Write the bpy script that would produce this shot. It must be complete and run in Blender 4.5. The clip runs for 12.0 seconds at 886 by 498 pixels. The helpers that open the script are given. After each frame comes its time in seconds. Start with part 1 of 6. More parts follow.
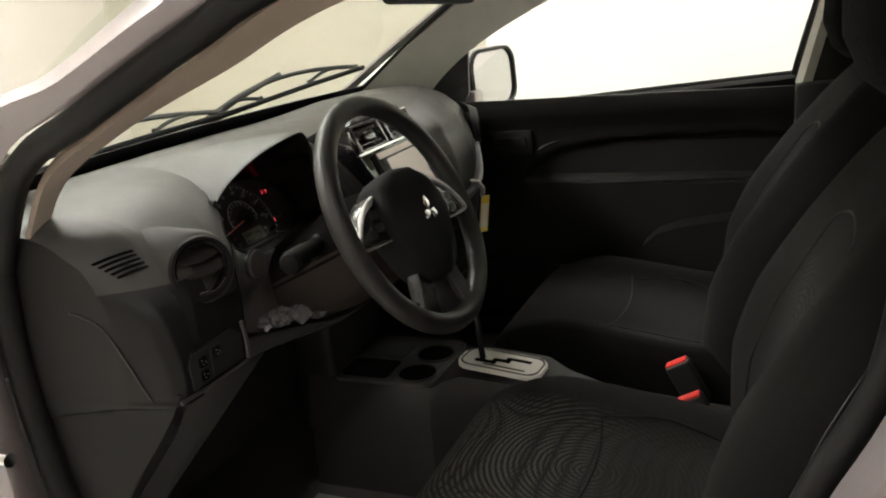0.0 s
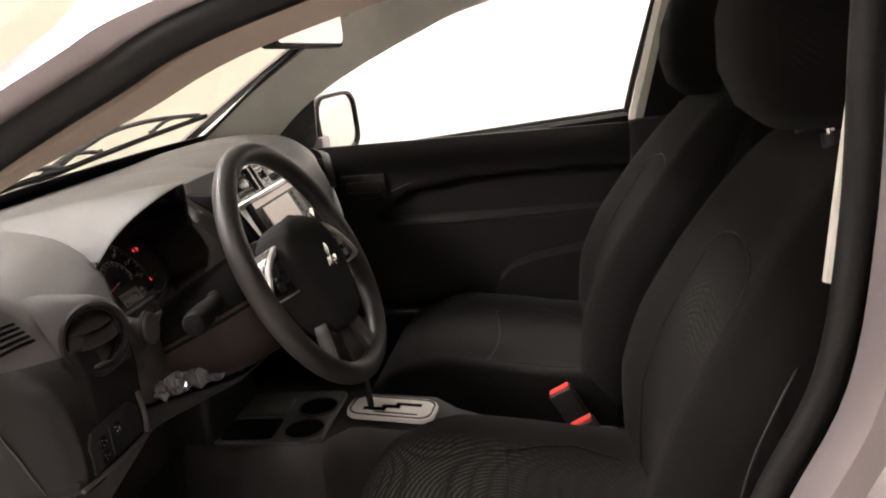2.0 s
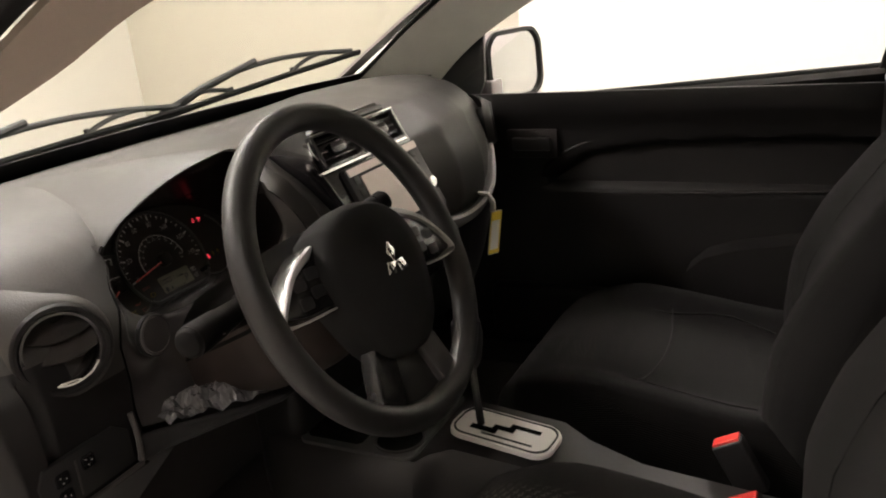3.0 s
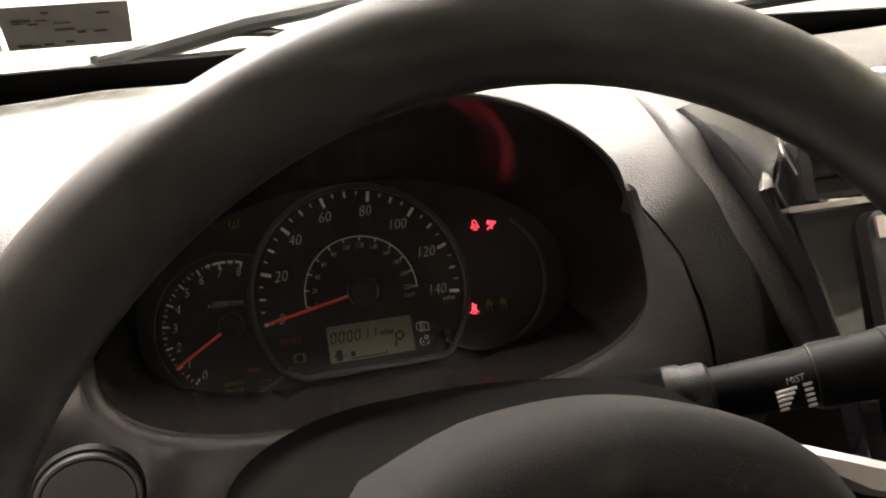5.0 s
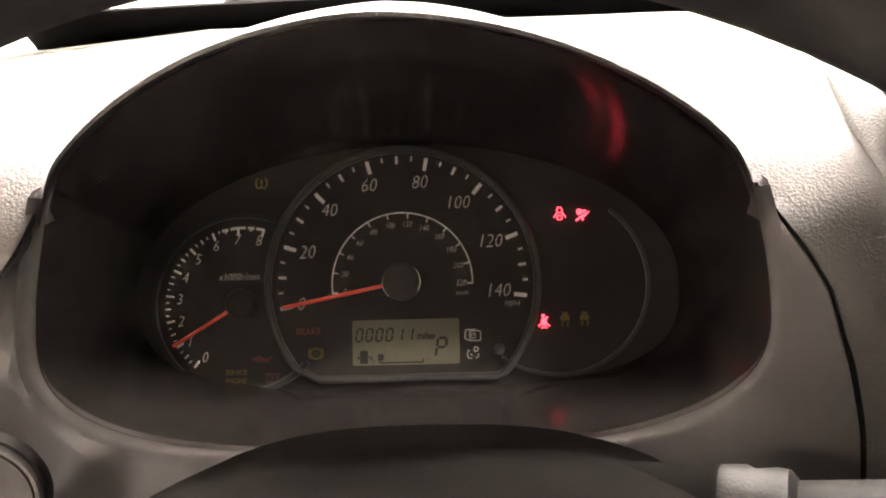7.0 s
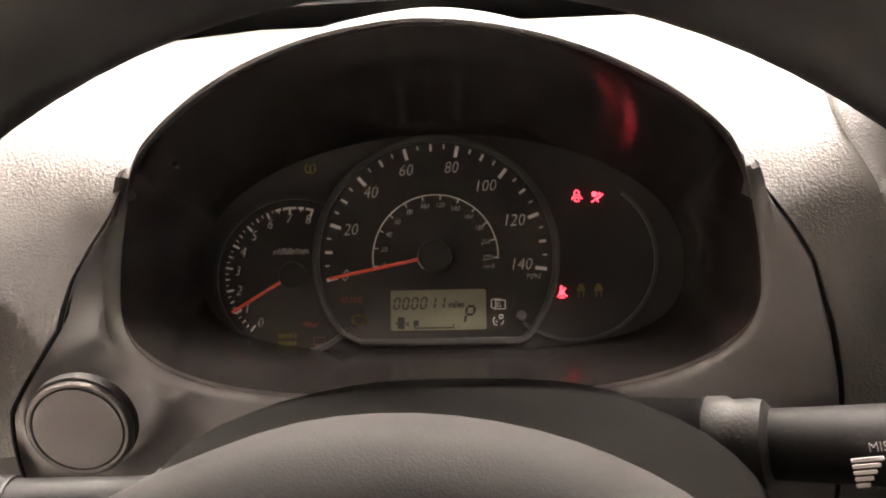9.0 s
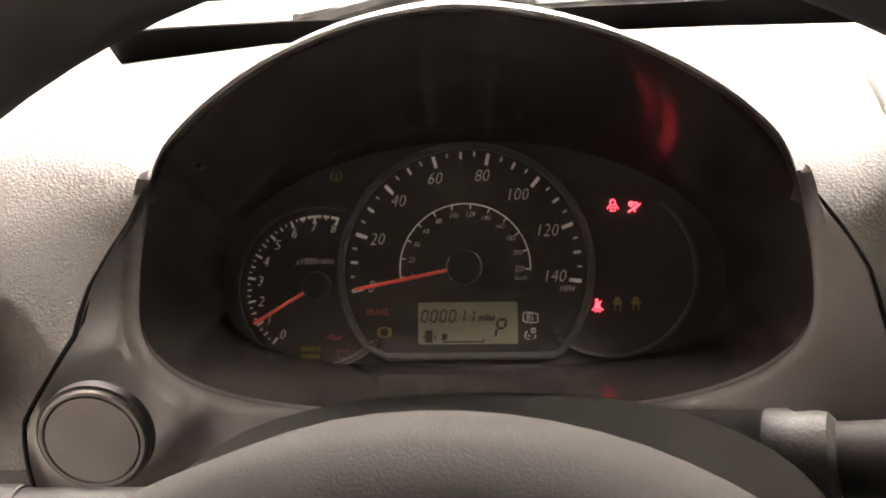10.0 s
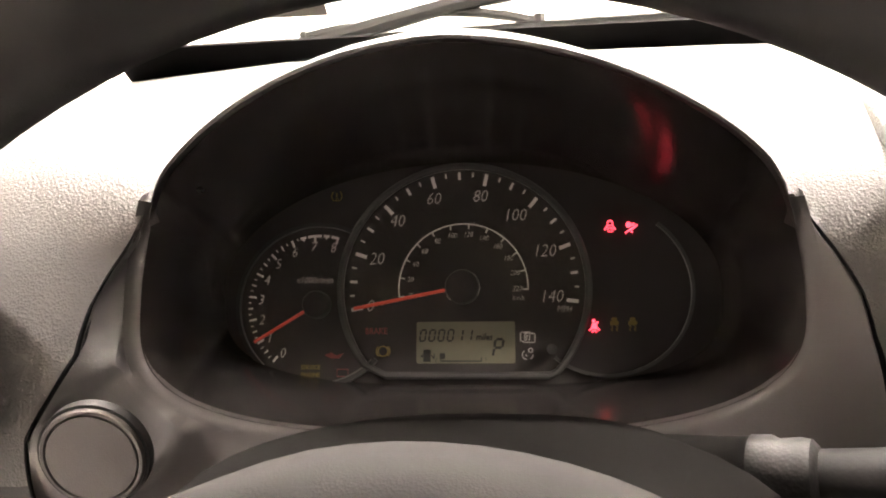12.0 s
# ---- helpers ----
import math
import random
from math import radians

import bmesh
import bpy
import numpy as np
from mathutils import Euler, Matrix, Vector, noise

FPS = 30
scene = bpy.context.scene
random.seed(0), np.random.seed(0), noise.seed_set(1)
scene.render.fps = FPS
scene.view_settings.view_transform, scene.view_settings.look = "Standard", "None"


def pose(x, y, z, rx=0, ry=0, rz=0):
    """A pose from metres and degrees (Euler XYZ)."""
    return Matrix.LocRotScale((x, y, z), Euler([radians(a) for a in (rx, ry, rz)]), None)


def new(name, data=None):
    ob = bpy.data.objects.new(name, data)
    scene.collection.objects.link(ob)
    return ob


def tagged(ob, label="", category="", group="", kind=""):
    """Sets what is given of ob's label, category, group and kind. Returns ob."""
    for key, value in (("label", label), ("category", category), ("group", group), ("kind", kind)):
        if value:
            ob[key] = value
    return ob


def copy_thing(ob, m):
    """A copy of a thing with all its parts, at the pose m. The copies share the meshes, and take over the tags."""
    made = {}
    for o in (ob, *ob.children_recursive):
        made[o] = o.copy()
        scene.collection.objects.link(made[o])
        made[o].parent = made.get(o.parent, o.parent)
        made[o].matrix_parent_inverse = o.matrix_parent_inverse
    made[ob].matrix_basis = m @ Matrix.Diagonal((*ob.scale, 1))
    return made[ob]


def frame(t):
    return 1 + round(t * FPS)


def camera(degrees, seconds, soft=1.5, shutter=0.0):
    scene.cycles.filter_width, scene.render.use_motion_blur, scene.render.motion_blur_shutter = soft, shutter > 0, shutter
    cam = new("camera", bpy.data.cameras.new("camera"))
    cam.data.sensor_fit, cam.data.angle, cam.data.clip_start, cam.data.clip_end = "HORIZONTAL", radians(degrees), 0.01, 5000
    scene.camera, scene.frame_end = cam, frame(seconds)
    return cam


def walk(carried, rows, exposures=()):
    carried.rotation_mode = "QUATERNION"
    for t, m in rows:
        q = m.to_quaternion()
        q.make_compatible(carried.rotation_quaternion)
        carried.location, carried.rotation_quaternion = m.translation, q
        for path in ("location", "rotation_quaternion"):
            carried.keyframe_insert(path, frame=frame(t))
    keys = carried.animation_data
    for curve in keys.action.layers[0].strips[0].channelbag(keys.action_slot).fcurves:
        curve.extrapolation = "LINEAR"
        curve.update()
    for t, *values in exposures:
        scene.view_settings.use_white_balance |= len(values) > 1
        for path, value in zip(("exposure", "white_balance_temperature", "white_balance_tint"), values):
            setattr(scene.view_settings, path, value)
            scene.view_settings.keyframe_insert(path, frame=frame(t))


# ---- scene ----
import functools

cam = camera(56.95, 12.0, soft=2.0, shutter=0.0)
PATH = [
    (0.0, pose(-1.3790, -0.5177, 1.2067, 73.036, 5.823, -67.083)),
    (0.5, pose(-1.4220, -0.3433, 1.1907, 73.213, 6.102, -81.330)),
    (1.0, pose(-1.4785, -0.2388, 1.1824, 73.799, 5.948, -87.686)),
    (1.5, pose(-1.4755, -0.2819, 1.1985, 74.432, 5.957, -87.775)),
    (2.0, pose(-1.4029, -0.3821, 1.2130, 74.762, 5.988, -81.303)),
    (2.5, pose(-1.2450, -0.4473, 1.2077, 73.978, 5.896, -73.372)),
    (2.7, pose(-1.1671, -0.4657, 1.2054, 72.854, 5.791, -69.624)),
    (4.3, pose(-0.5838, -0.2490, 1.1377, 70.128, 4.040, -40.493)),
    (4.5, pose(-0.5314, -0.2116, 1.1253, 69.831, 4.009, -35.688)),
    (5.0, pose(-0.4427, -0.1477, 1.0991, 69.075, 1.990, -16.270)),
    (5.5, pose(-0.3538, -0.1128, 1.0784, 68.715, 2.714, -8.963)),
    (6.0, pose(-0.3434, -0.1036, 1.0657, 69.075, 2.389, -0.441)),
    (6.5, pose(-0.3457, -0.0695, 1.0664, 67.491, 2.649, 2.314)),
    (7.0, pose(-0.3405, -0.0630, 1.0657, 67.844, 2.288, 1.332)),
    (7.2, pose(-0.3442, -0.0645, 1.0646, 68.316, 2.225, 1.215)),
    (8.8, pose(-0.3436, -0.1077, 1.0616, 69.611, 2.419, 2.563)),
    (9.0, pose(-0.3409, -0.1086, 1.0730, 67.812, 2.690, 3.088)),
    (9.5, pose(-0.3529, -0.1046, 1.0754, 67.525, 2.933, 4.732)),
    (10.0, pose(-0.3488, -0.0978, 1.0582, 69.996, 2.683, 4.344)),
    (10.5, pose(-0.3481, -0.0850, 1.0507, 70.772, 2.528, 4.242)),
    (11.0, pose(-0.3475, -0.0873, 1.0515, 71.392, 2.505, 4.376)),
    (11.5, pose(-0.3459, -0.0900, 1.0529, 71.584, 2.632, 4.840)),
    (12.0, pose(-0.3406, -0.0993, 1.0638, 70.753, 2.838, 5.332)),
]
walk(cam, PATH, exposures=((0.0, -0.2, 6300, 4), (0.5, 0.25, 6250, 18), (2.0, 0.2, 6450, 16), (2.5, -0.1, 6600, 14), (4.3, 0.3, 6600, 10), (4.6, 0.5, 6600, 11), (5.0, 1.4, 6600, 12), (5.5, 2.7, 6600, 12), (6.0, 2.65, 6800, 14), (9.0, 2.5, 6850, 16), (12.0, 2.5, 6850, 16)))

# ---- world and light ----
world = bpy.data.worlds.new("showroom_air")
world.use_nodes = True
world.node_tree.nodes["Background"].inputs[0].default_value = (1.0, 0.98, 0.96, 1)
world.node_tree.nodes["Background"].inputs[1].default_value = 0.05
scene.world = world
LAMP = 60.0  # strength of the ceiling panels


# ---- materials ----
def mat(name, base, rough=0.5, metal=0.0, grain=0.0, grain_scale=900.0, mottle=0.12, mottle_scale=14.0, coat=0.0,
        emit=None, strength=0.0, spec=0.5, sheen=0.0, gloss_var=0.08):
    m = bpy.data.materials.new(name)
    m.use_nodes = True
    nt = m.node_tree
    b = nt.nodes["Principled BSDF"]
    b.inputs["Roughness"].default_value = rough
    b.inputs["Metallic"].default_value = metal
    b.inputs["Coat Weight"].default_value = coat
    b.inputs["Specular IOR Level"].default_value = spec
    b.inputs["Sheen Weight"].default_value = sheen
    if emit:
        b.inputs["Emission Color"].default_value = (*emit, 1)
        b.inputs["Emission Strength"].default_value = strength
    tc = nt.nodes.new("ShaderNodeTexCoord")
    n1 = nt.nodes.new("ShaderNodeTexNoise")
    n1.inputs["Scale"].default_value = mottle_scale
    n1.inputs["Detail"].default_value = 5
    nt.links.new(tc.outputs["Object"], n1.inputs["Vector"])
    ramp = nt.nodes.new("ShaderNodeMapRange")
    ramp.inputs["To Min"].default_value = 1 - mottle
    ramp.inputs["To Max"].default_value = 1 + mottle
    nt.links.new(n1.outputs["Fac"], ramp.inputs["Value"])
    mul = nt.nodes.new("ShaderNodeVectorMath")
    mul.operation = "SCALE"
    mul.inputs[0].default_value = base
    nt.links.new(ramp.outputs["Result"], mul.inputs["Scale"])
    nt.links.new(mul.outputs["Vector"], b.inputs["Base Color"])
    r2 = nt.nodes.new("ShaderNodeMapRange")
    r2.inputs["To Min"].default_value = max(0.02, rough - gloss_var)
    r2.inputs["To Max"].default_value = min(1.0, rough + gloss_var)
    nt.links.new(n1.outputs["Fac"], r2.inputs["Value"])
    nt.links.new(r2.outputs["Result"], b.inputs["Roughness"])
    if grain:
        v = nt.nodes.new("ShaderNodeTexVoronoi")
        v.inputs["Scale"].default_value = grain_scale
        nt.links.new(tc.outputs["Object"], v.inputs["Vector"])
        n2 = nt.nodes.new("ShaderNodeTexNoise")
        n2.inputs["Scale"].default_value = grain_scale * 0.6
        nt.links.new(tc.outputs["Object"], n2.inputs["Vector"])
        add = nt.nodes.new("ShaderNodeMath")
        nt.links.new(v.outputs["Distance"], add.inputs[0])
        nt.links.new(n2.outputs["Fac"], add.inputs[1])
        bump = nt.nodes.new("ShaderNodeBump")
        bump.inputs["Strength"].default_value = grain
        bump.inputs["Distance"].default_value = 0.0006
        nt.links.new(add.outputs[0], bump.inputs["Height"])
        nt.links.new(bump.outputs["Normal"], b.inputs["Normal"])
    return m


def fabric(name, base, scale=420.0):
    """Dark woven seat cloth: a fine diagonal weave."""
    m = mat(name, base, 0.9, sheen=0.04, spec=0.08)
    nt = m.node_tree
    b = nt.nodes["Principled BSDF"]
    tc = nt.nodes["Texture Coordinate"]
    w1 = nt.nodes.new("ShaderNodeTexWave")
    w1.inputs["Scale"].default_value = scale
    w1.inputs["Distortion"].default_value = 1.5
    w1.inputs["Detail"].default_value = 2
    nt.links.new(tc.outputs["Object"], w1.inputs["Vector"])
    bump = nt.nodes.new("ShaderNodeBump")
    bump.inputs["Strength"].default_value = 0.5
    bump.inputs["Distance"].default_value = 0.0008
    nt.links.new(w1.outputs["Fac"], bump.inputs["Height"])
    nt.links.new(bump.outputs["Normal"], b.inputs["Normal"])
    return m


def dotted(name, base, light, centre, axis="Z", half=0.14):
    """Seat cloth with rows of pale dots in rings round a centre, on a band of the given half width."""
    m = fabric(name, base)
    nt = m.node_tree
    b = nt.nodes["Principled BSDF"]
    tc = nt.nodes["Texture Coordinate"]

    def math_node(op, a, c=None, value=0.5):
        n = nt.nodes.new("ShaderNodeMath")
        n.operation = op
        nt.links.new(a, n.inputs[0])
        if c is not None:
            nt.links.new(c, n.inputs[1])
        else:
            n.inputs[1].default_value = value
        return n.outputs[0]

    def ramp_node(a, lo, hi, t0, t1):
        n = nt.nodes.new("ShaderNodeMapRange")
        for k, val in zip(("From Min", "From Max", "To Min", "To Max"), (lo, hi, t0, t1)):
            n.inputs[k].default_value = val
        nt.links.new(a, n.inputs["Value"])
        return n.outputs["Result"]

    mp = nt.nodes.new("ShaderNodeMapping")
    mp.inputs["Location"].default_value = (-centre[0], -centre[1], -centre[2])
    nt.links.new(tc.outputs["Object"], mp.inputs["Vector"])
    w1 = nt.nodes.new("ShaderNodeTexWave")
    w1.wave_type = "RINGS"
    w1.rings_direction = axis
    w1.inputs["Scale"].default_value = 36
    nt.links.new(mp.outputs["Vector"], w1.inputs["Vector"])
    v = nt.nodes.new("ShaderNodeTexVoronoi")
    v.inputs["Scale"].default_value = 240
    v.inputs["Randomness"].default_value = 0.0
    nt.links.new(tc.outputs["Object"], v.inputs["Vector"])
    dots = math_node("LESS_THAN", v.outputs["Distance"], None, 0.48)
    rings = ramp_node(w1.outputs["Fac"], 0.25, 0.75, 0.0, 1.0)
    xyz = nt.nodes.new("ShaderNodeSeparateXYZ")
    nt.links.new(mp.outputs["Vector"], xyz.inputs[0])
    band = ramp_node(math_node("ABSOLUTE", xyz.outputs["X"]), half - 0.03, half, 1.0, 0.0)
    if axis == "Z":
        band = math_node("MULTIPLY", band, ramp_node(xyz.outputs["Y"], -0.06, 0.10, 0.15, 1.0))
    else:
        band = math_node("MULTIPLY", band, math_node("MULTIPLY", ramp_node(xyz.outputs["Z"], 0.02, 0.12, 0.0, 1.0), ramp_node(xyz.outputs["Z"], 0.165, 0.185, 1.0, 0.0)))
    fac = math_node("MULTIPLY", math_node("MULTIPLY", dots, rings), band)
    mix = nt.nodes.new("ShaderNodeMix")
    mix.data_type = "RGBA"
    mix.inputs["A"].default_value = (*base, 1)
    mix.inputs["B"].default_value = (*light, 1)
    nt.links.new(fac, mix.inputs["Factor"])
    nt.links.new(mix.outputs["Result"], b.inputs["Base Color"])
    return m


def glass(name, tint=(0.97, 0.99, 0.97)):
    m = bpy.data.materials.new(name)
    m.use_nodes = True
    nt = m.node_tree
    nt.nodes.remove(nt.nodes["Principled BSDF"])
    out = nt.nodes["Material Output"]
    tr = nt.nodes.new("ShaderNodeBsdfTransparent")
    tr.inputs[0].default_value = (*tint, 1)
    gl = nt.nodes.new("ShaderNodeBsdfGlossy")
    gl.inputs["Roughness"].default_value = 0.02
    mx = nt.nodes.new("ShaderNodeMixShader")
    mx.inputs[0].default_value = 0.05
    nt.links.new(tr.outputs[0], mx.inputs[1])
    nt.links.new(gl.outputs[0], mx.inputs[2])
    nt.links.new(mx.outputs[0], out.inputs["Surface"])
    return m


DASH = mat("charcoal_grained_plastic", (0.040, 0.037, 0.0345), 0.46, grain=0.42, grain_scale=900)
TRIM = mat("smooth_charcoal_plastic", (0.055, 0.050, 0.049), 0.42, grain=0.08, grain_scale=1500)
BLACKP = mat("black_plastic", (0.016, 0.015, 0.015), 0.5, grain=0.1, grain_scale=1200)
SHROUD = mat("matt_black_plastic", (0.024, 0.0212, 0.0202), 0.7, grain=0.1, grain_scale=1500, spec=0.12)
WELL = mat("satin_black_well_plastic", (0.025, 0.022, 0.0208), 0.21, grain=0.03, grain_scale=1800, mottle=0.04, spec=0.28, gloss_var=0.02)
GLOSS = mat("piano_black_plastic", (0.012, 0.011, 0.012), 0.08, coat=0.6, mottle=0.03)
LEATHER = mat("black_rim_urethane", (0.0145, 0.0133, 0.0126), 0.48, grain=0.05, grain_scale=2200)
SILVER = mat("satin_silver_paint", (0.48, 0.465, 0.45), 0.42, 0.2, grain=0.04, grain_scale=1800, mottle=0.05)
CHROME = mat("chrome", (0.85, 0.84, 0.83), 0.1, 1.0, mottle=0.03)
PAINT = mat("mauve_grey_metallic_paint", (0.30, 0.262, 0.270), 0.34, 0.55, coat=0.8, mottle=0.01, gloss_var=0.0)
# near-black that stands in for the shade inside slots and hollows
SLOT = mat("recess_shade_black", (0.003, 0.003, 0.003), 0.8, spec=0.05)
SEAL = mat("black_rubber_seal", (0.008, 0.0075, 0.0075), 0.55, grain=0.15, spec=0.25)
BEIGE = mat("grey_beige_pillar_plastic", (0.76, 0.75, 0.67), 0.6, grain=0.25, grain_scale=900)
HEADLINER = mat("light_grey_headliner_felt", (0.50, 0.48, 0.44), 0.95, grain=0.4, grain_scale=1200)
CARPET = mat("black_carpet", (0.12, 0.108, 0.106), 0.95, grain=1.0, grain_scale=700)
MATGREY = mat("grey_paper_floor_cover", (0.45, 0.46, 0.43), 0.8)
SHROUD2 = mat("dull_black_trim", (0.012, 0.011, 0.011), 0.6, grain=0.15, spec=0.3)
CLOTH = fabric("black_seat_cloth", (0.0098, 0.0091, 0.0088))
CLOTH2 = dotted("dotted_cushion_cloth", (0.016, 0.0150, 0.014), (0.115, 0.112, 0.098), (-0.36, -0.24, 0.0), "Z", 0.165)
CLOTH3 = dotted("dotted_backrest_cloth", (0.0105, 0.0098, 0.0092), (0.045, 0.044, 0.039), (-0.36, 0.0, 0.67), "Y", 0.13)
# same dotted cloth, darkened to put the passenger side's shade into its colour
CLOTH4 = dotted("shaded_passenger_cloth", (0.0048, 0.0043, 0.0040), (0.018, 0.0165, 0.014), (0.29, -0.17, 0.0), "Z", 0.14)
PAD = mat("black_airbag_cover", (0.0175, 0.0170, 0.0165), 0.8, grain=0.10, grain_scale=1800, spec=0.07)
COLUMN = mat("shaded_column_plastic", (0.0050, 0.0047, 0.0043), 0.85, grain=0.08, grain_scale=1800, spec=0.03)
STALK = mat("satin_black_stalk", (0.0085, 0.0080, 0.0079), 0.55, grain=0.05, spec=0.08)
DOORP = mat("black_door_plastic", (0.0128, 0.0118, 0.0113), 0.5, grain=0.3, grain_scale=600, spec=0.22)
RED = mat("red_press_button", (0.75, 0.05, 0.04), 0.35)
MIRROR = mat("mirror_glass", (0.9, 0.9, 0.9), 0.02, 1.0, mottle=0.01)
SCREEN = mat("pale_screen_film", (0.72, 0.60, 0.54), 0.25, coat=0.5, mottle=0.04)
DIAL = mat("dial_face_black", (0.030, 0.0265, 0.0250), 0.6, grain=0.05, spec=0.2)
MARK = mat("dial_white_print", (0.25, 0.245, 0.24), 0.6, emit=(1.0, 0.72, 0.62), strength=0.02)
NEEDLE = mat("red_needle", (0.45, 0.05, 0.03), 0.4, emit=(1.0, 0.10, 0.05), strength=0.02)
LCD = mat("lcd_glass_olive", (0.128, 0.122, 0.084), 0.35, mottle=0.06)
LCDINK = mat("lcd_segment_black", (0.006, 0.006, 0.005), 0.6)
REDLAMP = mat("red_warning_lamp", (0.5, 0.02, 0.03), 0.4, emit=(1.0, 0.06, 0.09), strength=0.8)
WALL = mat("white_wall_paint", (0.84, 0.82, 0.78), 0.7, grain=0.15, grain_scale=300, mottle=0.03, mottle_scale=2)
CREAM2 = mat("beige_wall_panel", (0.46, 0.43, 0.36), 0.7, grain=0.1, grain_scale=300, mottle=0.06, mottle_scale=1.5)
CREAM = mat("cream_wall_panel", (0.60, 0.575, 0.52), 0.7, grain=0.1, grain_scale=300, mottle=0.05, mottle_scale=1.5)
FRAMEC = mat("grey_joint_filler", (0.46, 0.43, 0.38), 0.7)
FLOORM = mat("pale_showroom_tile", (0.55, 0.53, 0.50), 0.25, mottle=0.08, mottle_scale=3)
CEIL = mat("white_ceiling", (0.8, 0.79, 0.76), 0.8, mottle=0.03)
LIGHTP = mat("ceiling_light_diffuser", (0.9, 0.9, 0.9), 0.5, emit=(1.0, 0.925, 0.86), strength=LAMP)
TYRE = mat("tyre_rubber", (0.02, 0.02, 0.02), 0.8, grain=0.3)
GLASS = glass("clear_car_glass")
FILM = mat("crinkled_clear_film", (0.085, 0.082, 0.085), 0.10, coat=0.8, mottle=0.5, mottle_scale=60)
PAPER = mat("white_tag_paper", (0.75, 0.73, 0.70), 0.7)
YELLOW = mat("yellow_tag_print", (0.75, 0.55, 0.05), 0.6)
POSTER = mat("poster_print_grey", (0.15, 0.142, 0.128), 0.7, mottle=0.35, mottle_scale=9)
INK = mat("poster_dark_print", (0.012, 0.011, 0.010), 0.7)
FRAMEW = mat("white_poster_frame", (0.8, 0.79, 0.76), 0.5)


# ---- building helpers ----
def mesh_of(bm, name, material, smooth=True):
    bmesh.ops.recalc_face_normals(bm, faces=bm.faces[:])
    me = bpy.data.meshes.new(name)
    bm.to_mesh(me)
    bm.free()
    me.materials.append(material)
    if smooth:
        for p in me.polygons:
            p.use_smooth = True
        me.set_sharp_from_angle(angle=radians(38))
    return me


def part(name, bm, material, parent=None, label="", smooth=True):
    ob = new(name, mesh_of(bm, name, material, smooth))
    if parent:
        ob.parent = parent
    if label:
        tagged(ob, label)
    return ob


def thing(name, label, category, group="", kind="", at=(0, 0, 0)):
    ob = new(name)
    ob.empty_display_size = 0.05
    ob.location = at
    return tagged(ob, label, category, group, kind)


def loft(rings, closed=True, caps=True, bm=None):
    bm = bm or bmesh.new()
    vs = [[bm.verts.new(p) for p in r] for r in rings]
    n = len(rings[0])
    for a, b in zip(vs, vs[1:]):
        for i in range(n if closed else n - 1):
            j = (i + 1) % n
            bm.faces.new((a[i], a[j], b[j], b[i]))
    if caps and closed:
        bm.faces.new(vs[0][::-1])
        bm.faces.new(vs[-1])
    return bm


def tube(path, radius, n=10, bm=None, closed=False, flat=1.0):
    """A round bar along a path; radius may be a number or one for each point."""
    pts = [Vector(p) for p in path]
    rad = radius if isinstance(radius, (list, tuple)) else [radius] * len(pts)
    rings = []
    side = None
    for i, p in enumerate(pts):
        a = pts[(i - 1) % len(pts)] if (closed or i) else p
        b = pts[(i + 1) % len(pts)] if (closed or i < len(pts) - 1) else p
        d = (b - a).normalized()
        if side is None:
            side = d.orthogonal().normalized()
        side = (side - d * side.dot(d)).normalized()
        up = d.cross(side)
        rings.append([p + rad[i] * (math.cos(k * math.tau / n) * side + flat * math.sin(k * math.tau / n) * up) for k in range(n)])
    if closed:
        rings.append(rings[0])
        out = loft(rings, True, False, bm)
        bmesh.ops.remove_doubles(out, verts=out.verts[:], dist=1e-5)
        return out
    return loft(rings, True, True, bm)


def box(lo, hi, bevel=0.0, seg=2, m=None, bm=None):
    own = bmesh.new()
    r = bmesh.ops.create_cube(own, size=1)
    s = [b - a for a, b in zip(lo, hi)]
    c = [(a + b) / 2 for a, b in zip(lo, hi)]
    for v in own.verts:
        v.co = Vector([v.co[i] * s[i] + c[i] for i in range(3)])
    if bevel:
        bmesh.ops.bevel(own, geom=own.edges[:], offset=bevel, segments=seg, affect="EDGES", profile=0.5)
    if m is not None:
        own.transform(m)
    if bm is None:
        return own
    tmp = bpy.data.meshes.new("t")
    own.to_mesh(tmp)
    own.free()
    bm.from_mesh(tmp)
    bpy.data.meshes.remove(tmp)
    return bm


def sheet(f, us, vs, thick=0.0, keep=None, bm=None):
    """A surface f(u, v) over two lists of numbers, with a back side if thick is given."""
    bm = bm or bmesh.new()
    g = [[bm.verts.new(f(u, v)) for v in vs] for u in us]
    for i in range(len(us) - 1):
        for j in range(len(vs) - 1):
            q = (g[i][j], g[i + 1][j], g[i + 1][j + 1], g[i][j + 1])
            if keep is None or keep(sum((a.co for a in q), Vector()) / 4):
                bm.faces.new(q)
    loose = [v for v in bm.verts if not v.link_faces]
    bmesh.ops.delete(bm, geom=loose, context="VERTS")
    if thick:
        bmesh.ops.recalc_face_normals(bm, faces=bm.faces[:])
        bmesh.ops.solidify(bm, geom=bm.faces[:], thickness=thick)
    return bm


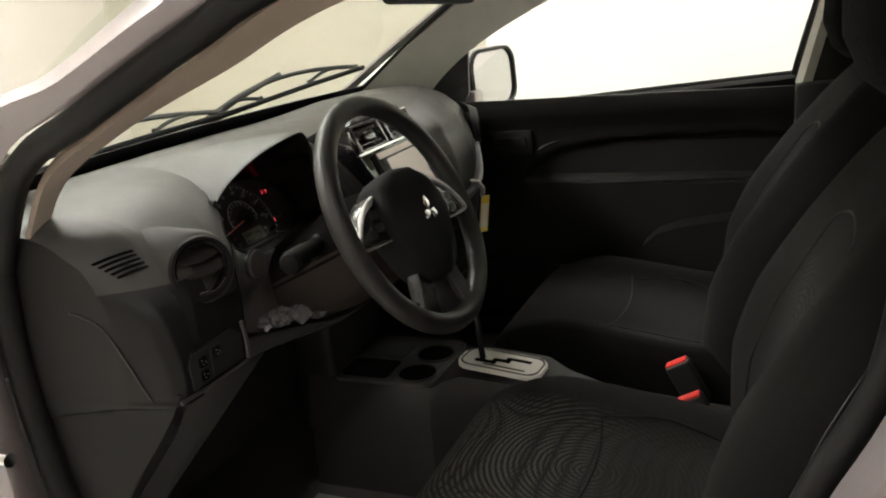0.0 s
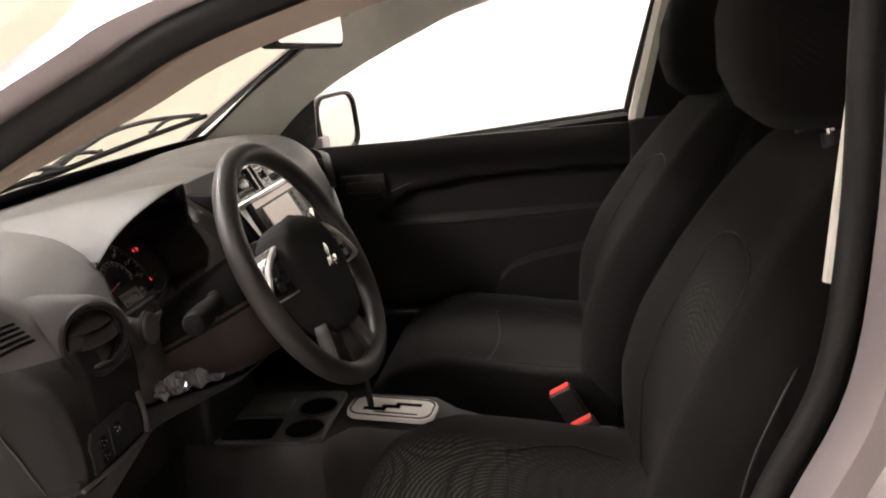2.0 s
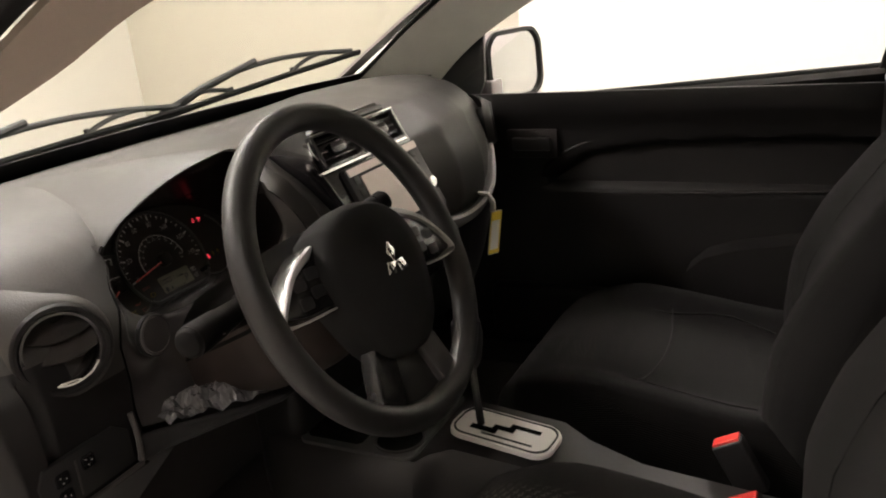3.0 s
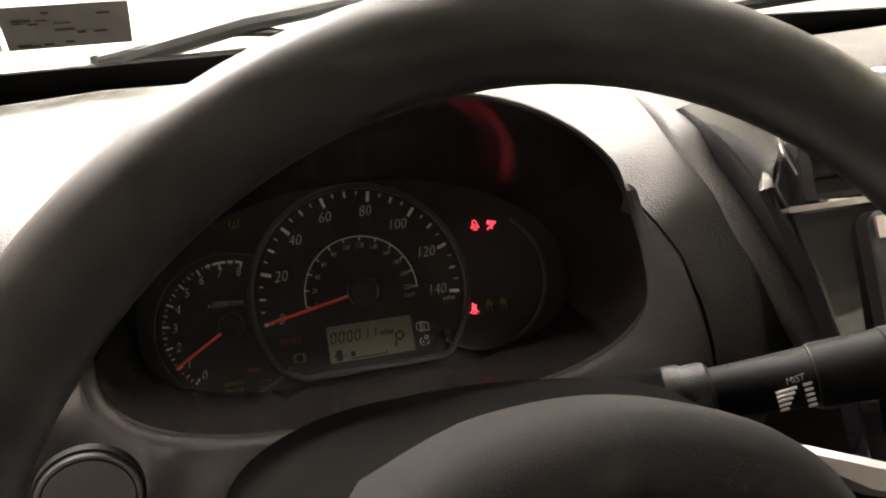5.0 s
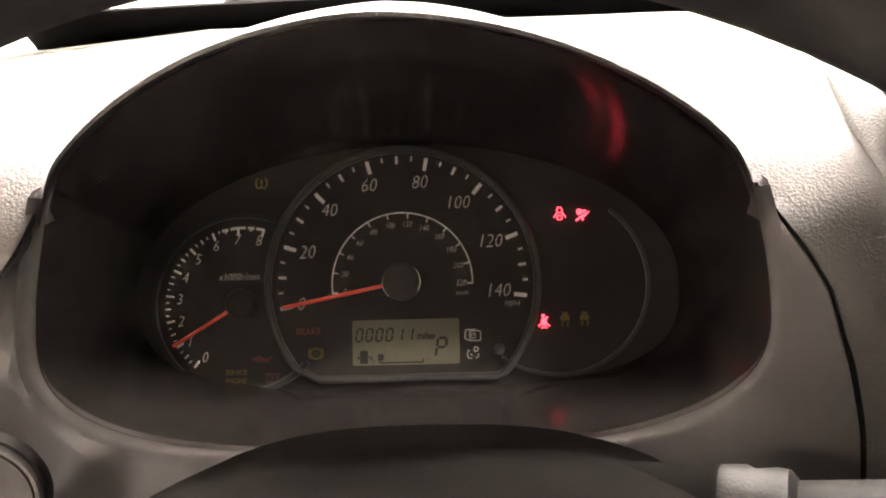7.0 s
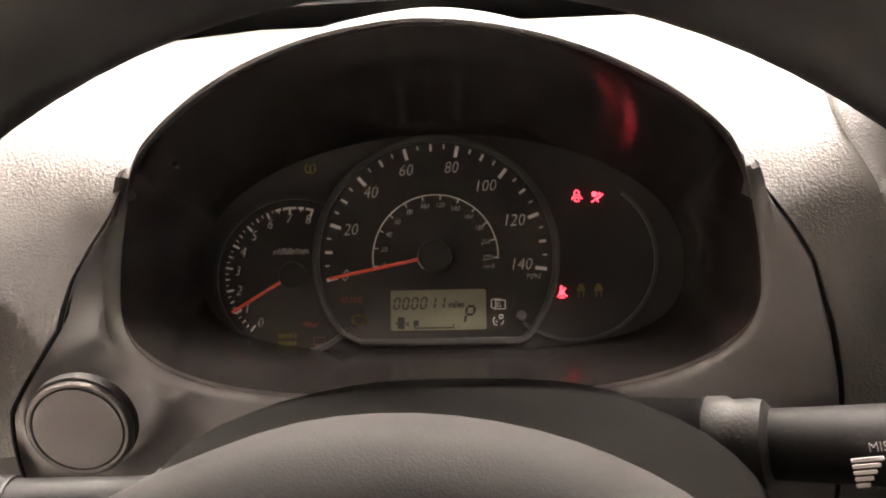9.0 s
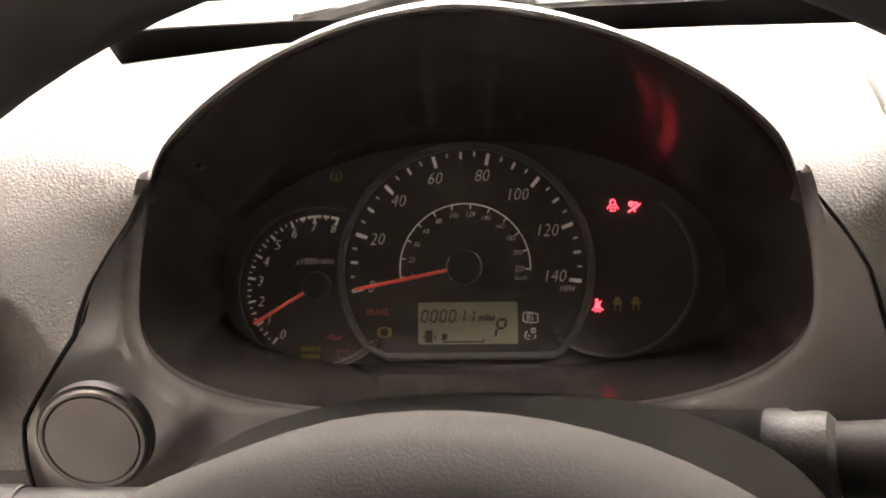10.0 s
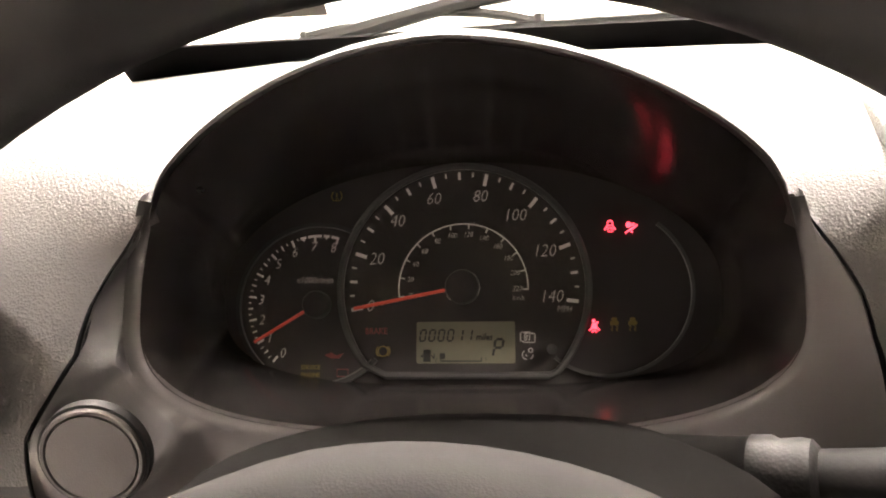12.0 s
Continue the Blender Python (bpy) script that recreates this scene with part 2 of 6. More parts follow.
def prism(outline, d0, d1, m, bevel=0.0):
    """A flat outline (u, v) pushed out from d0 to d1 along the local z, laid into the world by m."""
    bm = bmesh.new()
    lo = [bm.verts.new((u, v, d0)) for u, v in outline]
    hi = [bm.verts.new((u, v, d1)) for u, v in outline]
    n = len(outline)
    bm.faces.new(lo[::-1])
    top = bm.faces.new(hi)
    for i in range(n):
        bm.faces.new((lo[i], lo[(i + 1) % n], hi[(i + 1) % n], hi[i]))
    if bevel:
        bmesh.ops.bevel(bm, geom=list(top.edges), offset=bevel, segments=2, affect="EDGES", profile=0.5)
    bm.transform(m)
    return bm


def rrect(w, h, r, n=5, cx=0.0, cy=0.0):
    pts = []
    for k, (sx, sy) in enumerate(((1, 1), (-1, 1), (-1, -1), (1, -1))):
        for i in range(n + 1):
            a = math.pi / 2 * (k + i / n)
            pts.append((cx + sx * (w / 2 - r) + r * math.cos(a), cy + sy * (h / 2 - r) + r * math.sin(a)))
    return pts


def disc(r, n=32, cx=0.0, cy=0.0):
    return [(cx + r * math.cos(i * math.tau / n), cy + r * math.sin(i * math.tau / n)) for i in range(n)]


def ring_band(r0, r1, a0, a1, d0, d1, m, n=48, cx=0.0, cy=0.0):
    """A flat arc band between two radii and two angles in degrees."""
    rows = []
    for i in range(n + 1):
        a = radians(a0 + (a1 - a0) * i / n)
        c, s = math.cos(a), math.sin(a)
        rows.append([(cx + r * c, cy + r * s, d) for r, d in ((r0, d0), (r1, d0), (r1, d1), (r0, d1))])
    bm = loft(rows, True, abs(a1 - a0) < 359.9)
    bm.transform(m)
    return bm


def spline(pts, n):
    """Smooth points along a Catmull-Rom curve through pts, n to a span."""
    out = []
    p = [Vector(q) for q in pts]
    for i in range(len(p) - 1):
        a, b, c, d = p[max(i - 1, 0)], p[i], p[i + 1], p[min(i + 2, len(p) - 1)]
        for k in range(n):
            t = k / n
            out.append(0.5 * ((2 * b) + (c - a) * t + (2 * a - 5 * b + 4 * c - d) * t * t + (3 * b - a - 3 * c + d) * t ** 3))
    return out + [p[-1]]


def lerp(x, xs, ys):
    return float(np.interp(x, xs, ys))


def lettering(text, size, m, material, parent, name="lettering", shear=0.0, align="CENTER", weight=-0.02):
    cu = bpy.data.curves.new(name, "FONT")
    cu.body, cu.size, cu.align_x, cu.align_y, cu.shear, cu.extrude, cu.resolution_u, cu.offset = text, size, align, "CENTER", shear, 0.0001, 2, size * weight
    tmp = bpy.data.objects.new(name, cu)
    me = bpy.data.meshes.new_from_object(tmp)
    bpy.data.objects.remove(tmp)
    me.transform(m @ Matrix.Diagonal((0.86, 1, 1, 1)))
    me.materials.clear()
    me.materials.append(material)
    ob = new(name, me)
    ob.parent = parent
    return ob


XC = -0.05  # the car's middle
DRV = -0.358  # the driver's middle


def facing(o, tilt, turn=0.0, roll=0.0):
    """Local x to the right, y up a face that leans tilt degrees back at its top, z out of the face to the driver."""
    return Matrix.Translation(o) @ pose(0, 0, 0, 0, 0, turn) @ pose(0, 0, 0, 90 - tilt) @ pose(0, 0, 0, 0, 0, roll)


# ---- the showroom ----
def room():
    x0, x1, y0, y1, h, t = -5.5, 2.6, -5.5, 3.4, 3.0, 0.15
    part("floor", box((x0 - t, y0 - t, -0.1), (x1 + t, y1 + t, 0.0)), FLOORM)
    tagged(bpy.data.objects["floor"], "pale polished showroom floor under the car", "floor", kind="structure")
    part("ceiling", box((x0 - t, y0 - t, h), (x1 + t, y1 + t, h + 0.1)), CEIL)
    tagged(bpy.data.objects["ceiling"], "plain white showroom ceiling", "ceiling", kind="structure")
    for n, lo, hi, lab in (("wall_north", (x0, y1, 0), (x1, y1 + t, h), "bright cream painted wall before the bonnet"),
                           ("wall_south", (x0, y0 - t, 0), (x1, y0, h), "plain white wall behind the car"),
                           ("wall_east", (x1, y0 - t, 0), (x1 + t, 0.95, h), "bright white wall beside the car"),
                           ("wall_east_panel", (x1, 0.95, 0), (x1 + t, y1 + t, h), "cream wall section past the bonnet"),
                           ("wall_west", (x0 - t, y0 - t, 0), (x0, y1 + t, h), "plain white wall far from the car")):
        tagged(part(n, box(lo, hi), CREAM if n == "wall_north" else CREAM2 if n == "wall_east_panel" else WALL), lab, "wall", kind="structure")
    for k in range(6):
        part("joint", box((x0 + 0.9 + 1.2 * k, y1 - 0.004, 0), (x0 + 0.912 + 1.2 * k, y1 + 0.002, h)), FRAMEC, bpy.data.objects["wall_north"])
    # the last panel, out of view, is added to brighten the driver's pillar and jamb
    for cx, cy, hw in ((0.7, 1.95, 0.36), (-1.15, 2.1, 0.47), (1.75, -0.7, 0.39), (-2.7, -0.7, 0.195)):
        a = thing("ceiling_light", "glowing white flat ceiling panel light in a thin frame", "ceiling light", "ceiling lights")
        part("frame", ring_band(hw * 1.43, hw * 1.57, 45, 405, -0.02, 0.02, Matrix.Translation((cx, cy, h - 0.021)) @ pose(0, 0, 0, 180), 4), FRAMEW, a)
        part("diffuser", box((cx - hw, cy - hw, h - 0.03), (cx + hw, cy + hw, h - 0.006)), LIGHTP, a)


room()


# ---- car body ----
body = thing("car_body", "small mauve-grey metallic hatchback body with its driver's door open", "car")


def bar_sheet(name, lines, material, thick, label="", n=6):
    """A skin lofted over several polylines of equal length, with thickness."""
    rows = [spline(l, n) for l in lines]
    bm = loft(rows, False, False)
    bmesh.ops.recalc_face_normals(bm, faces=bm.faces[:])
    bmesh.ops.solidify(bm, geom=bm.faces[:], thickness=thick)
    return part(name, bm, material, body, label)


def mirror_x(l):
    return [(2 * XC - x, y, z) for x, y, z in l]


# lines that run up the A pillar and back along the roof rail: windscreen edge, side-window edge, outer skin
W_EDGE = [(0.57, 0.64, 0.97), (0.56, 0.45, 1.09), (0.55, 0.28, 1.19), (0.53, 0.08, 1.30), (0.50, -0.08, 1.37), (0.48, -0.5, 1.41), (0.47, -1.2, 1.40)]
S_EDGE = [(0.67, 0.46, 0.93), (0.655, 0.34, 1.04), (0.645, 0.20, 1.125), (0.635, 0.0, 1.21), (0.62, -0.16, 1.262), (0.60, -0.5, 1.315), (0.59, -1.2, 1.30)]
O_EDGE = [(0.72, 0.44, 0.93), (0.70, 0.33, 1.05), (0.685, 0.20, 1.14), (0.665, 0.0, 1.228), (0.645, -0.16, 1.285), (0.625, -0.5, 1.335), (0.61, -1.2, 1.32)]
P_EDGE = [(0.70, 0.60, 0.97), (0.665, 0.44, 1.10), (0.64, 0.29, 1.19), (0.615, 0.07, 1.30), (0.59, -0.10, 1.37), (0.56, -0.5, 1.425), (0.55, -1.2, 1.41)]
bar_sheet("a_pillar_trim", [W_EDGE, S_EDGE], BEIGE, 0.012, "grey-beige pillar trim")
bar_sheet("roof_rail", [S_EDGE, O_EDGE, P_EDGE, [(x, y + 0.02, z + 0.012) for x, y, z in W_EDGE]], PAINT, 0.006, "painted pillar and roof rail")

# driver's side: trim, black seal and paint round the open door
DW = mirror_x(W_EDGE)
TAN_IN = [(-0.655, 0.40, 0.93), (-0.66, 0.32, 1.035), (-0.66, 0.20, 1.10), (-0.66, 0.04, 1.162), (-0.66, -0.12, 1.222), (-0.655, -0.5, 1.30), (-0.65, -0.66, 1.31)]
TAN_OUT = [(-0.70, 0.385, 0.93), (-0.70, 0.305, 1.05), (-0.70, 0.20, 1.108), (-0.70, 0.04, 1.180), (-0.70, -0.12, 1.244), (-0.69, -0.5, 1.325), (-0.685, -0.66, 1.335)]
SEAL_OUT = [(-0.72, 0.42, 0.93), (-0.72, 0.335, 1.08), (-0.72, 0.20, 1.142), (-0.72, 0.04, 1.210), (-0.72, -0.08, 1.250), (-0.71, -0.5, 1.345), (-0.705, -0.66, 1.355)]
PAINT_OUT = [(-0.745, 0.46, 0.93), (-0.745, 0.34, 1.115), (-0.74, 0.20, 1.165), (-0.74, 0.06, 1.223), (-0.735, -0.05, 1.262), (-0.725, -0.5, 1.365), (-0.72, -0.66, 1.375)]
PAINT_TOP = [(-0.73, 0.62, 0.99), (-0.72, 0.44, 1.13), (-0.71, 0.29, 1.20), (-0.69, 0.07, 1.30), (-0.68, -0.10, 1.365), (-0.66, -0.5, 1.425), (-0.65, -1.2, 1.41)]
BEIGEW = mat("warm_beige_pillar_plastic", (0.40, 0.325, 0.265), 0.6, grain=0.25, grain_scale=900)
bar_sheet("a_pillar_trim", [[(x - 0.004, y + 0.02, z + 0.018) for x, y, z in TAN_IN], [(x, y + 0.004, z + 0.006) for x, y, z in TAN_IN], TAN_OUT], BEIGEW, 0.006, "grey-beige pillar trim")
TURN = (0.0, 0.0, 0.0, 0.1, 0.35, 0.85, 1.0)  # the pillar's outer skin turns in tightly, the roof rail stands taller
SKIN_TOP = [tuple(Vector((a[0] + 0.014, a[1] + 0.022, a[2] + 0.010)).lerp(Vector(b), k)) for a, b, k in zip(PAINT_OUT, PAINT_TOP, TURN)]
SKIN_IN = [tuple(Vector((a[0] + 0.055, a[1] + 0.060, a[2] + 0.004)).lerp(Vector((b[0] - 0.01, b[1] + 0.02, b[2] + 0.015)), k)) for a, b, k in zip(PAINT_OUT, DW, TURN)]
bar_sheet("roof_rail", [SEAL_OUT, PAINT_OUT, SKIN_TOP, SKIN_IN], PAINT, 0.006, "mauve-grey painted pillar and roof rail")
seal_mid = [((a[0] + b[0]) / 2 - 0.004, (a[1] + b[1]) / 2, (a[2] + b[2]) / 2) for a, b in zip(TAN_OUT, SEAL_OUT)]
part("door_seal", tube(spline(seal_mid, 8), 0.017, 12, flat=1.0), SEAL, body, "black rubber door seal")

# roof, headliner, windscreen, floor, firewall
part("roof", sheet(lambda x, y: (x, y, lerp(y, (-1.5, -0.9, -0.4, 0.02), (1.36, 1.43, 1.44, 1.375)) - 0.10 * (x - XC) ** 2), np.linspace(-0.66, 0.56, 12), np.linspace(0.02, -1.5, 12), 0.004), PAINT, body)
part("headliner", sheet(lambda x, y: (x, y, lerp(y, (-1.5, -0.9, -0.4, 0.0), (1.32, 1.395, 1.405, 1.345)) - 0.10 * (x - XC) ** 2), np.linspace(-0.64, 0.54, 12), np.linspace(0.0, -1.5, 12), 0.006), HEADLINER, body, "light grey headliner")


def ws(x, k):
    bow = 0.07 * (1 - ((x - XC) / 0.62) ** 2)
    y = 0.60 + bow - k * 0.63
    return (XC + (x - XC) * (1 - 0.13 * k), y, 0.983 + 0.393 * k + 0.02 * math.sin(math.pi * k))


w = part("windscreen", sheet(ws, np.linspace(-0.68, 0.58, 20), np.linspace(0, 1, 10), 0.004), GLASS, body, "clear windscreen")
w.visible_shadow = False
# black lower edge of the screen and the cowl below it
part("screen_band", sheet(lambda x, k: tuple(Vector(ws(x, k)) + Vector((0, -0.005, -0.005))), np.linspace(-0.68, 0.58, 20), np.linspace(-0.06, 0.075, 5), 0.002), SEAL, body, "black printed edge of the windscreen")
part("screen_band", sheet(lambda x, k: tuple(Vector(ws(x, k)) + Vector((0, -0.006, -0.006))), np.linspace(0.555, 0.615, 4), np.linspace(-0.02, 0.97, 12), 0.002), SEAL, body, "black printed edge of the windscreen")
part("cowl", sheet(lambda x, k: (x, 0.60 + 0.07 * (1 - ((x - XC) / 0.62) ** 2) + 0.16 * k, 0.965 - 0.03 * k), np.linspace(-0.70, 0.60, 16), np.linspace(0, 1, 4), 0.01), BLACKP, body, "black plastic cowl")
part("bonnet", sheet(lambda x, k: (x, 0.72 + 0.85 * k, 0.935 - 0.05 * k - 0.16 * k ** 3 - 0.12 * (x - XC) ** 2), np.linspace(-0.76, 0.66, 14), np.linspace(0, 1, 12), 0.006), PAINT, body)
part("front_panel", box((-0.78, 1.5, 0.2), (0.68, 1.6, 0.72), 0.03), PAINT, body)
part("front_wing", box((-0.80, 0.62, 0.2), (-0.74, 1.55, 0.84), 0.02), PAINT, body)
part("front_wing", box((0.66, 0.62, 0.2), (0.72, 1.55, 0.84), 0.02), PAINT, body)
part("firewall", box((-0.72, 0.62, 0.25), (0.64, 0.66, 0.955)), CARPET, body)
part("footwell_carpet", box((-0.70, -0.95, 0.26), (0.62, 0.62, 0.30), 0.01), CARPET, body, "black floor carpet")
part("door_sill", box((-0.78, -0.62, 0.22), (-0.68, 0.45, 0.40), 0.03), PAINT, body, "painted door sill")
part("door_sill", box((0.60, -0.62, 0.22), (0.70, 0.50, 0.36), 0.02), BLACKP, body, "black door sill")
part("kick_panel", box((0.615, 0.44, 0.28), (0.70, 0.68, 0.95), 0.01), SHROUD2, body, "black kick panel")
part("rear_panel", box((-0.74, -1.62, 0.25), (0.64, -1.55, 0.98), 0.03), PAINT, body)
part("rear_floor", box((-0.70, -1.56, 0.22), (0.62, -0.94, 0.30), 0.01), CARPET, body)
part("outer_door_skin", box((0.70, -1.5, 0.25), (0.74, 0.62, 0.90), 0.015), PAINT, body, "outer skin of the passenger doors")
part("rear_side_skin", box((-0.80, -1.5, 0.25), (-0.76, -0.78, 0.96), 0.015), PAINT, body)

# driver's B pillar: paint with a rounded flange, seal, and trim
BP = [(0.42, -0.36), (0.55, -0.44), (0.68, -0.512), (0.78, -0.553), (0.89, -0.600), (1.03, -0.618), (1.18, -0.622), (1.34, -0.63)]


def pillar_strip(name, xs, dys, material, label):
    rows = []
    for x, dy in zip(xs, dys):
        rows.append([(x, y + dy, z) for z, y in BP])
    rows = [spline(r, 5) for r in rows]
    bm = loft(rows, False, False)
    bmesh.ops.recalc_face_normals(bm, faces=bm.faces[:])
    bmesh.ops.solidify(bm, geom=bm.faces[:], thickness=0.004)
    return part(name, bm, material, body, label)


pillar_strip("b_pillar_panel", (-0.735, -0.744, -0.766, -0.766, -0.790, -0.772, -0.778, -0.80), (0.010, 0.008, -0.006, -0.033, -0.048, -0.063, -0.078, -0.19), PAINT, "mauve-grey painted door jamb")
part("door_seal", tube(spline([(-0.712, y + 0.017, z) for z, y in BP], 6), [0.014] * 43, 12), SEAL, body, "black rubber door seal")
pillar_strip("b_pillar_trim", (-0.70, -0.69, -0.68, -0.672), (0.02, 0.012, -0.010, -0.06), DOORP, "black lower pillar trim")
up = [(-0.662, -0.595, 0.957), (-0.662, -0.604, 1.05), (-0.660, -0.614, 1.14), (-0.655, -0.635, 1.33)]
part("belt_pillar_trim", tube(spline(up, 4), 0.0066, 8), BEIGE, body, "pale pillar trim strip")


def striker():
    m = Matrix.Translation((-0.772, -0.535, 0.712)) @ pose(0, 0, 0, 0, -90, 20) @ Matrix.Scale(0.62, 4)
    s = thing("door_striker", "shiny metal door striker bolted to the jamb", "striker")
    part("plate", prism(rrect(0.030, 0.055, 0.010), 0.0, 0.004, m, 0.001), CHROME, s)
    part("loop", tube([m @ Vector(p) for p in ((0, -0.022, 0.0), (0, -0.022, 0.03), (0, 0.022, 0.03), (0, 0.022, 0.0))], 0.006, 10), CHROME, s)
    for v in (-0.028, 0.028):
        part("screw", prism(disc(0.007, 12, 0.0, v), 0.004, 0.009, m, 0.001), CHROME, s)


striker()

# hinge bolts on the front jamb
part("front_jamb", box((-0.765, 0.42, 0.30), (-0.725, 0.47, 0.95), 0.012), PAINT, body, "painted front door jamb")
for z in (0.70, 0.84):
    part("hinge_bolt", tube([(-0.765, 0.425, z), (-0.765, 0.405, z)], 0.010, 10), CHROME, body, "steel hinge bolt")
part("door_seal", tube(spline([(-0.715, 0.395, 0.95), (-0.712, 0.41, 0.8), (-0.71, 0.39, 0.6), (-0.70, 0.30, 0.42), (-0.70, 0.1, 0.40)], 6), 0.018, 10), SEAL, body, "black rubber door seal")
part("kick_panel", sheet(lambda k, z: (-0.684 - 0.016 * min(1, k * 5), lerp(z, (0.28, 0.45, 0.60, 0.703, 0.739, 0.775), (0.50, 0.42, 0.31, 0.228, 0.199, 0.178)) * (1 - k) + 0.62 * k, z), np.linspace(0, 1, 16), np.linspace(0.28, 0.775, 18), 0.006), SHROUD2, body, "black kick panel")
part("kick_panel_return", loft([spline(l, 5) for l in ([(-0.686, 0.176, 0.768), (-0.686, 0.206, 0.73), (-0.686, 0.236, 0.692), (-0.686, 0.32, 0.59), (-0.69, 0.42, 0.45)], [(-0.668, 0.182, 0.762), (-0.665, 0.206, 0.722), (-0.664, 0.236, 0.682), (-0.667, 0.32, 0.58), (-0.67, 0.42, 0.44)], [(-0.60, 0.21, 0.755), (-0.635, 0.235, 0.71), (-0.64, 0.262, 0.665), (-0.645, 0.345, 0.56), (-0.66, 0.44, 0.43)])], False, False), DOORP, body, "rounded front of the kick panel")


def road_wheel():
    a = thing("road_wheel", "black tyre on a plain silver wheel under the car", "wheel", "road wheels")
    m = pose(0, 0, 0.28, 0, 90, 0)
    part("tyre", ring_band(0.18, 0.28, 0, 360, -0.08, 0.08, m, 40), TYRE, a)
    part("rim", prism(disc(0.182, 32), -0.06, 0.06, m, 0.004), SILVER, a)
    return a


rw = road_wheel()
rw.matrix_basis = pose(-0.70, 1.1, 0)
for x, y in ((0.62, 1.1), (-0.70, -1.2), (0.62, -1.2)):
    copy_thing(rw, pose(x, y, 0))

# passenger side: B pillar, window frames and glass, rear side
part("b_pillar_trim", loft([spline(l, 5) for l in ([(0.63, -0.50, 0.95), (0.63, -0.55, 1.14), (0.60, -0.60, 1.33)], [(0.62, -0.515, 0.95), (0.62, -0.565, 1.14), (0.59, -0.615, 1.33)], [(0.63, -0.535, 0.95), (0.63, -0.585, 1.14), (0.60, -0.635, 1.33)])], False, False), BEIGE, body, "grey-beige pillar trim")
part("b_pillar_panel", loft([spline(l, 5) for l in ([(0.632, -0.535, 0.95), (0.632, -0.585, 1.14), (0.602, -0.635, 1.33)], [(0.65, -0.67, 0.95), (0.64, -0.69, 1.14), (0.61, -0.72, 1.33)])], False, False), DOORP, body, "black pillar panel")
part("window_seal", tube(spline([(0.665, -0.495, 0.955), (0.66, -0.52, 1.05), (0.645, -0.555, 1.17), (0.61, -0.60, 1.32)], 5), 0.008, 8), SEAL, body, "black window seal")
part("window_seal", tube(spline(S_EDGE[:6], 6), 0.007, 8), SEAL, body, "black window seal")
part("lower_b_pillar", box((0.60, -0.64, 0.3), (0.69, -0.50, 0.952), 0.015), DOORP, body, "black lower pillar trim")
g = part("side_glass", sheet(lambda y, k: (0.69 - 0.07 * k, y - 0.06 * k, lerp(y, (-0.5, 0.4), (0.955, 0.90)) + (lerp(y, (-0.5, 0.0, 0.42), (0.37, 0.31, 0.06))) * k), np.linspace(-0.5, 0.42, 8), np.linspace(0, 1, 6), 0.003), GLASS, body, "clear side window")
g.visible_shadow = False
g = part("side_glass", sheet(lambda y, k: (0.69 - 0.08 * k, y, 0.985 + 0.32 * k), np.linspace(-1.25, -0.66, 6), np.linspace(0, 1, 5), 0.003), GLASS, body, "clear side window")
g.visible_shadow = False
part("rear_door_panel", sheet(lambda y, z: (0.645 + 0.03 * math.sin(z * 9), y, z), np.linspace(-1.3, -0.62, 8), np.linspace(0.3, 0.985, 10), 0.03), DOORP, body, "black rear door panel")
part("rear_door_panel", sheet(lambda y, z: (-0.71 - 0.02 * math.sin(z * 9), y, z), np.linspace(-1.3, -0.72, 8), np.linspace(0.3, 0.985, 10), 0.03), DOORP, body, "black rear door panel")
part("c_pillar", loft([spline(l, 5) for l in ([(0.66, -1.25, 0.98), (0.62, -1.30, 1.15), (0.57, -1.38, 1.33)], [(0.62, -1.58, 0.98), (0.58, -1.55, 1.15), (0.52, -1.52, 1.33)])], False, False), BEIGE, body)
part("c_pillar", loft([spline(mirror_x(l), 5) for l in ([(0.66, -1.25, 0.98), (0.62, -1.30, 1.15), (0.57, -1.38, 1.33)], [(0.62, -1.58, 0.98), (0.58, -1.55, 1.15), (0.52, -1.52, 1.33)])], False, False), BEIGE, body)
part("parcel_shelf", box((-0.70, -1.56, 0.93), (0.60, -1.18, 0.96), 0.01), CARPET, body)

# ---- dashboard ----
dash = thing("dashboard", "charcoal grained plastic dashboard below the windscreen", "dashboard")
FX = (-0.70, -0.675, -0.662, -0.65, -0.635, -0.60, -0.55, -0.50, -0.42, -0.25, -0.17, -0.10, 0.10, 0.15, 0.22, 0.34, 0.43, 0.50, 0.60, 0.64)
FY = (0.250, 0.212, 0.197, 0.184, 0.176, 0.173, 0.172, 0.174, 0.183, 0.184, 0.184, 0.225, 0.225, 0.185, 0.163, 0.172, 0.202, 0.232, 0.270, 0.300)
LX = (-0.70, -0.688, -0.677, -0.65)  # the lower face reaches further out to the door
LY = (0.250, 0.190, 0.173, 0.171)
TX = (-0.70, -0.62, -0.52, -0.2, 0.1, 0.3, 0.5, 0.64)
TZ = (0.985, 0.992, 1.000, 1.000, 0.995, 1.010, 1.005, 0.985)


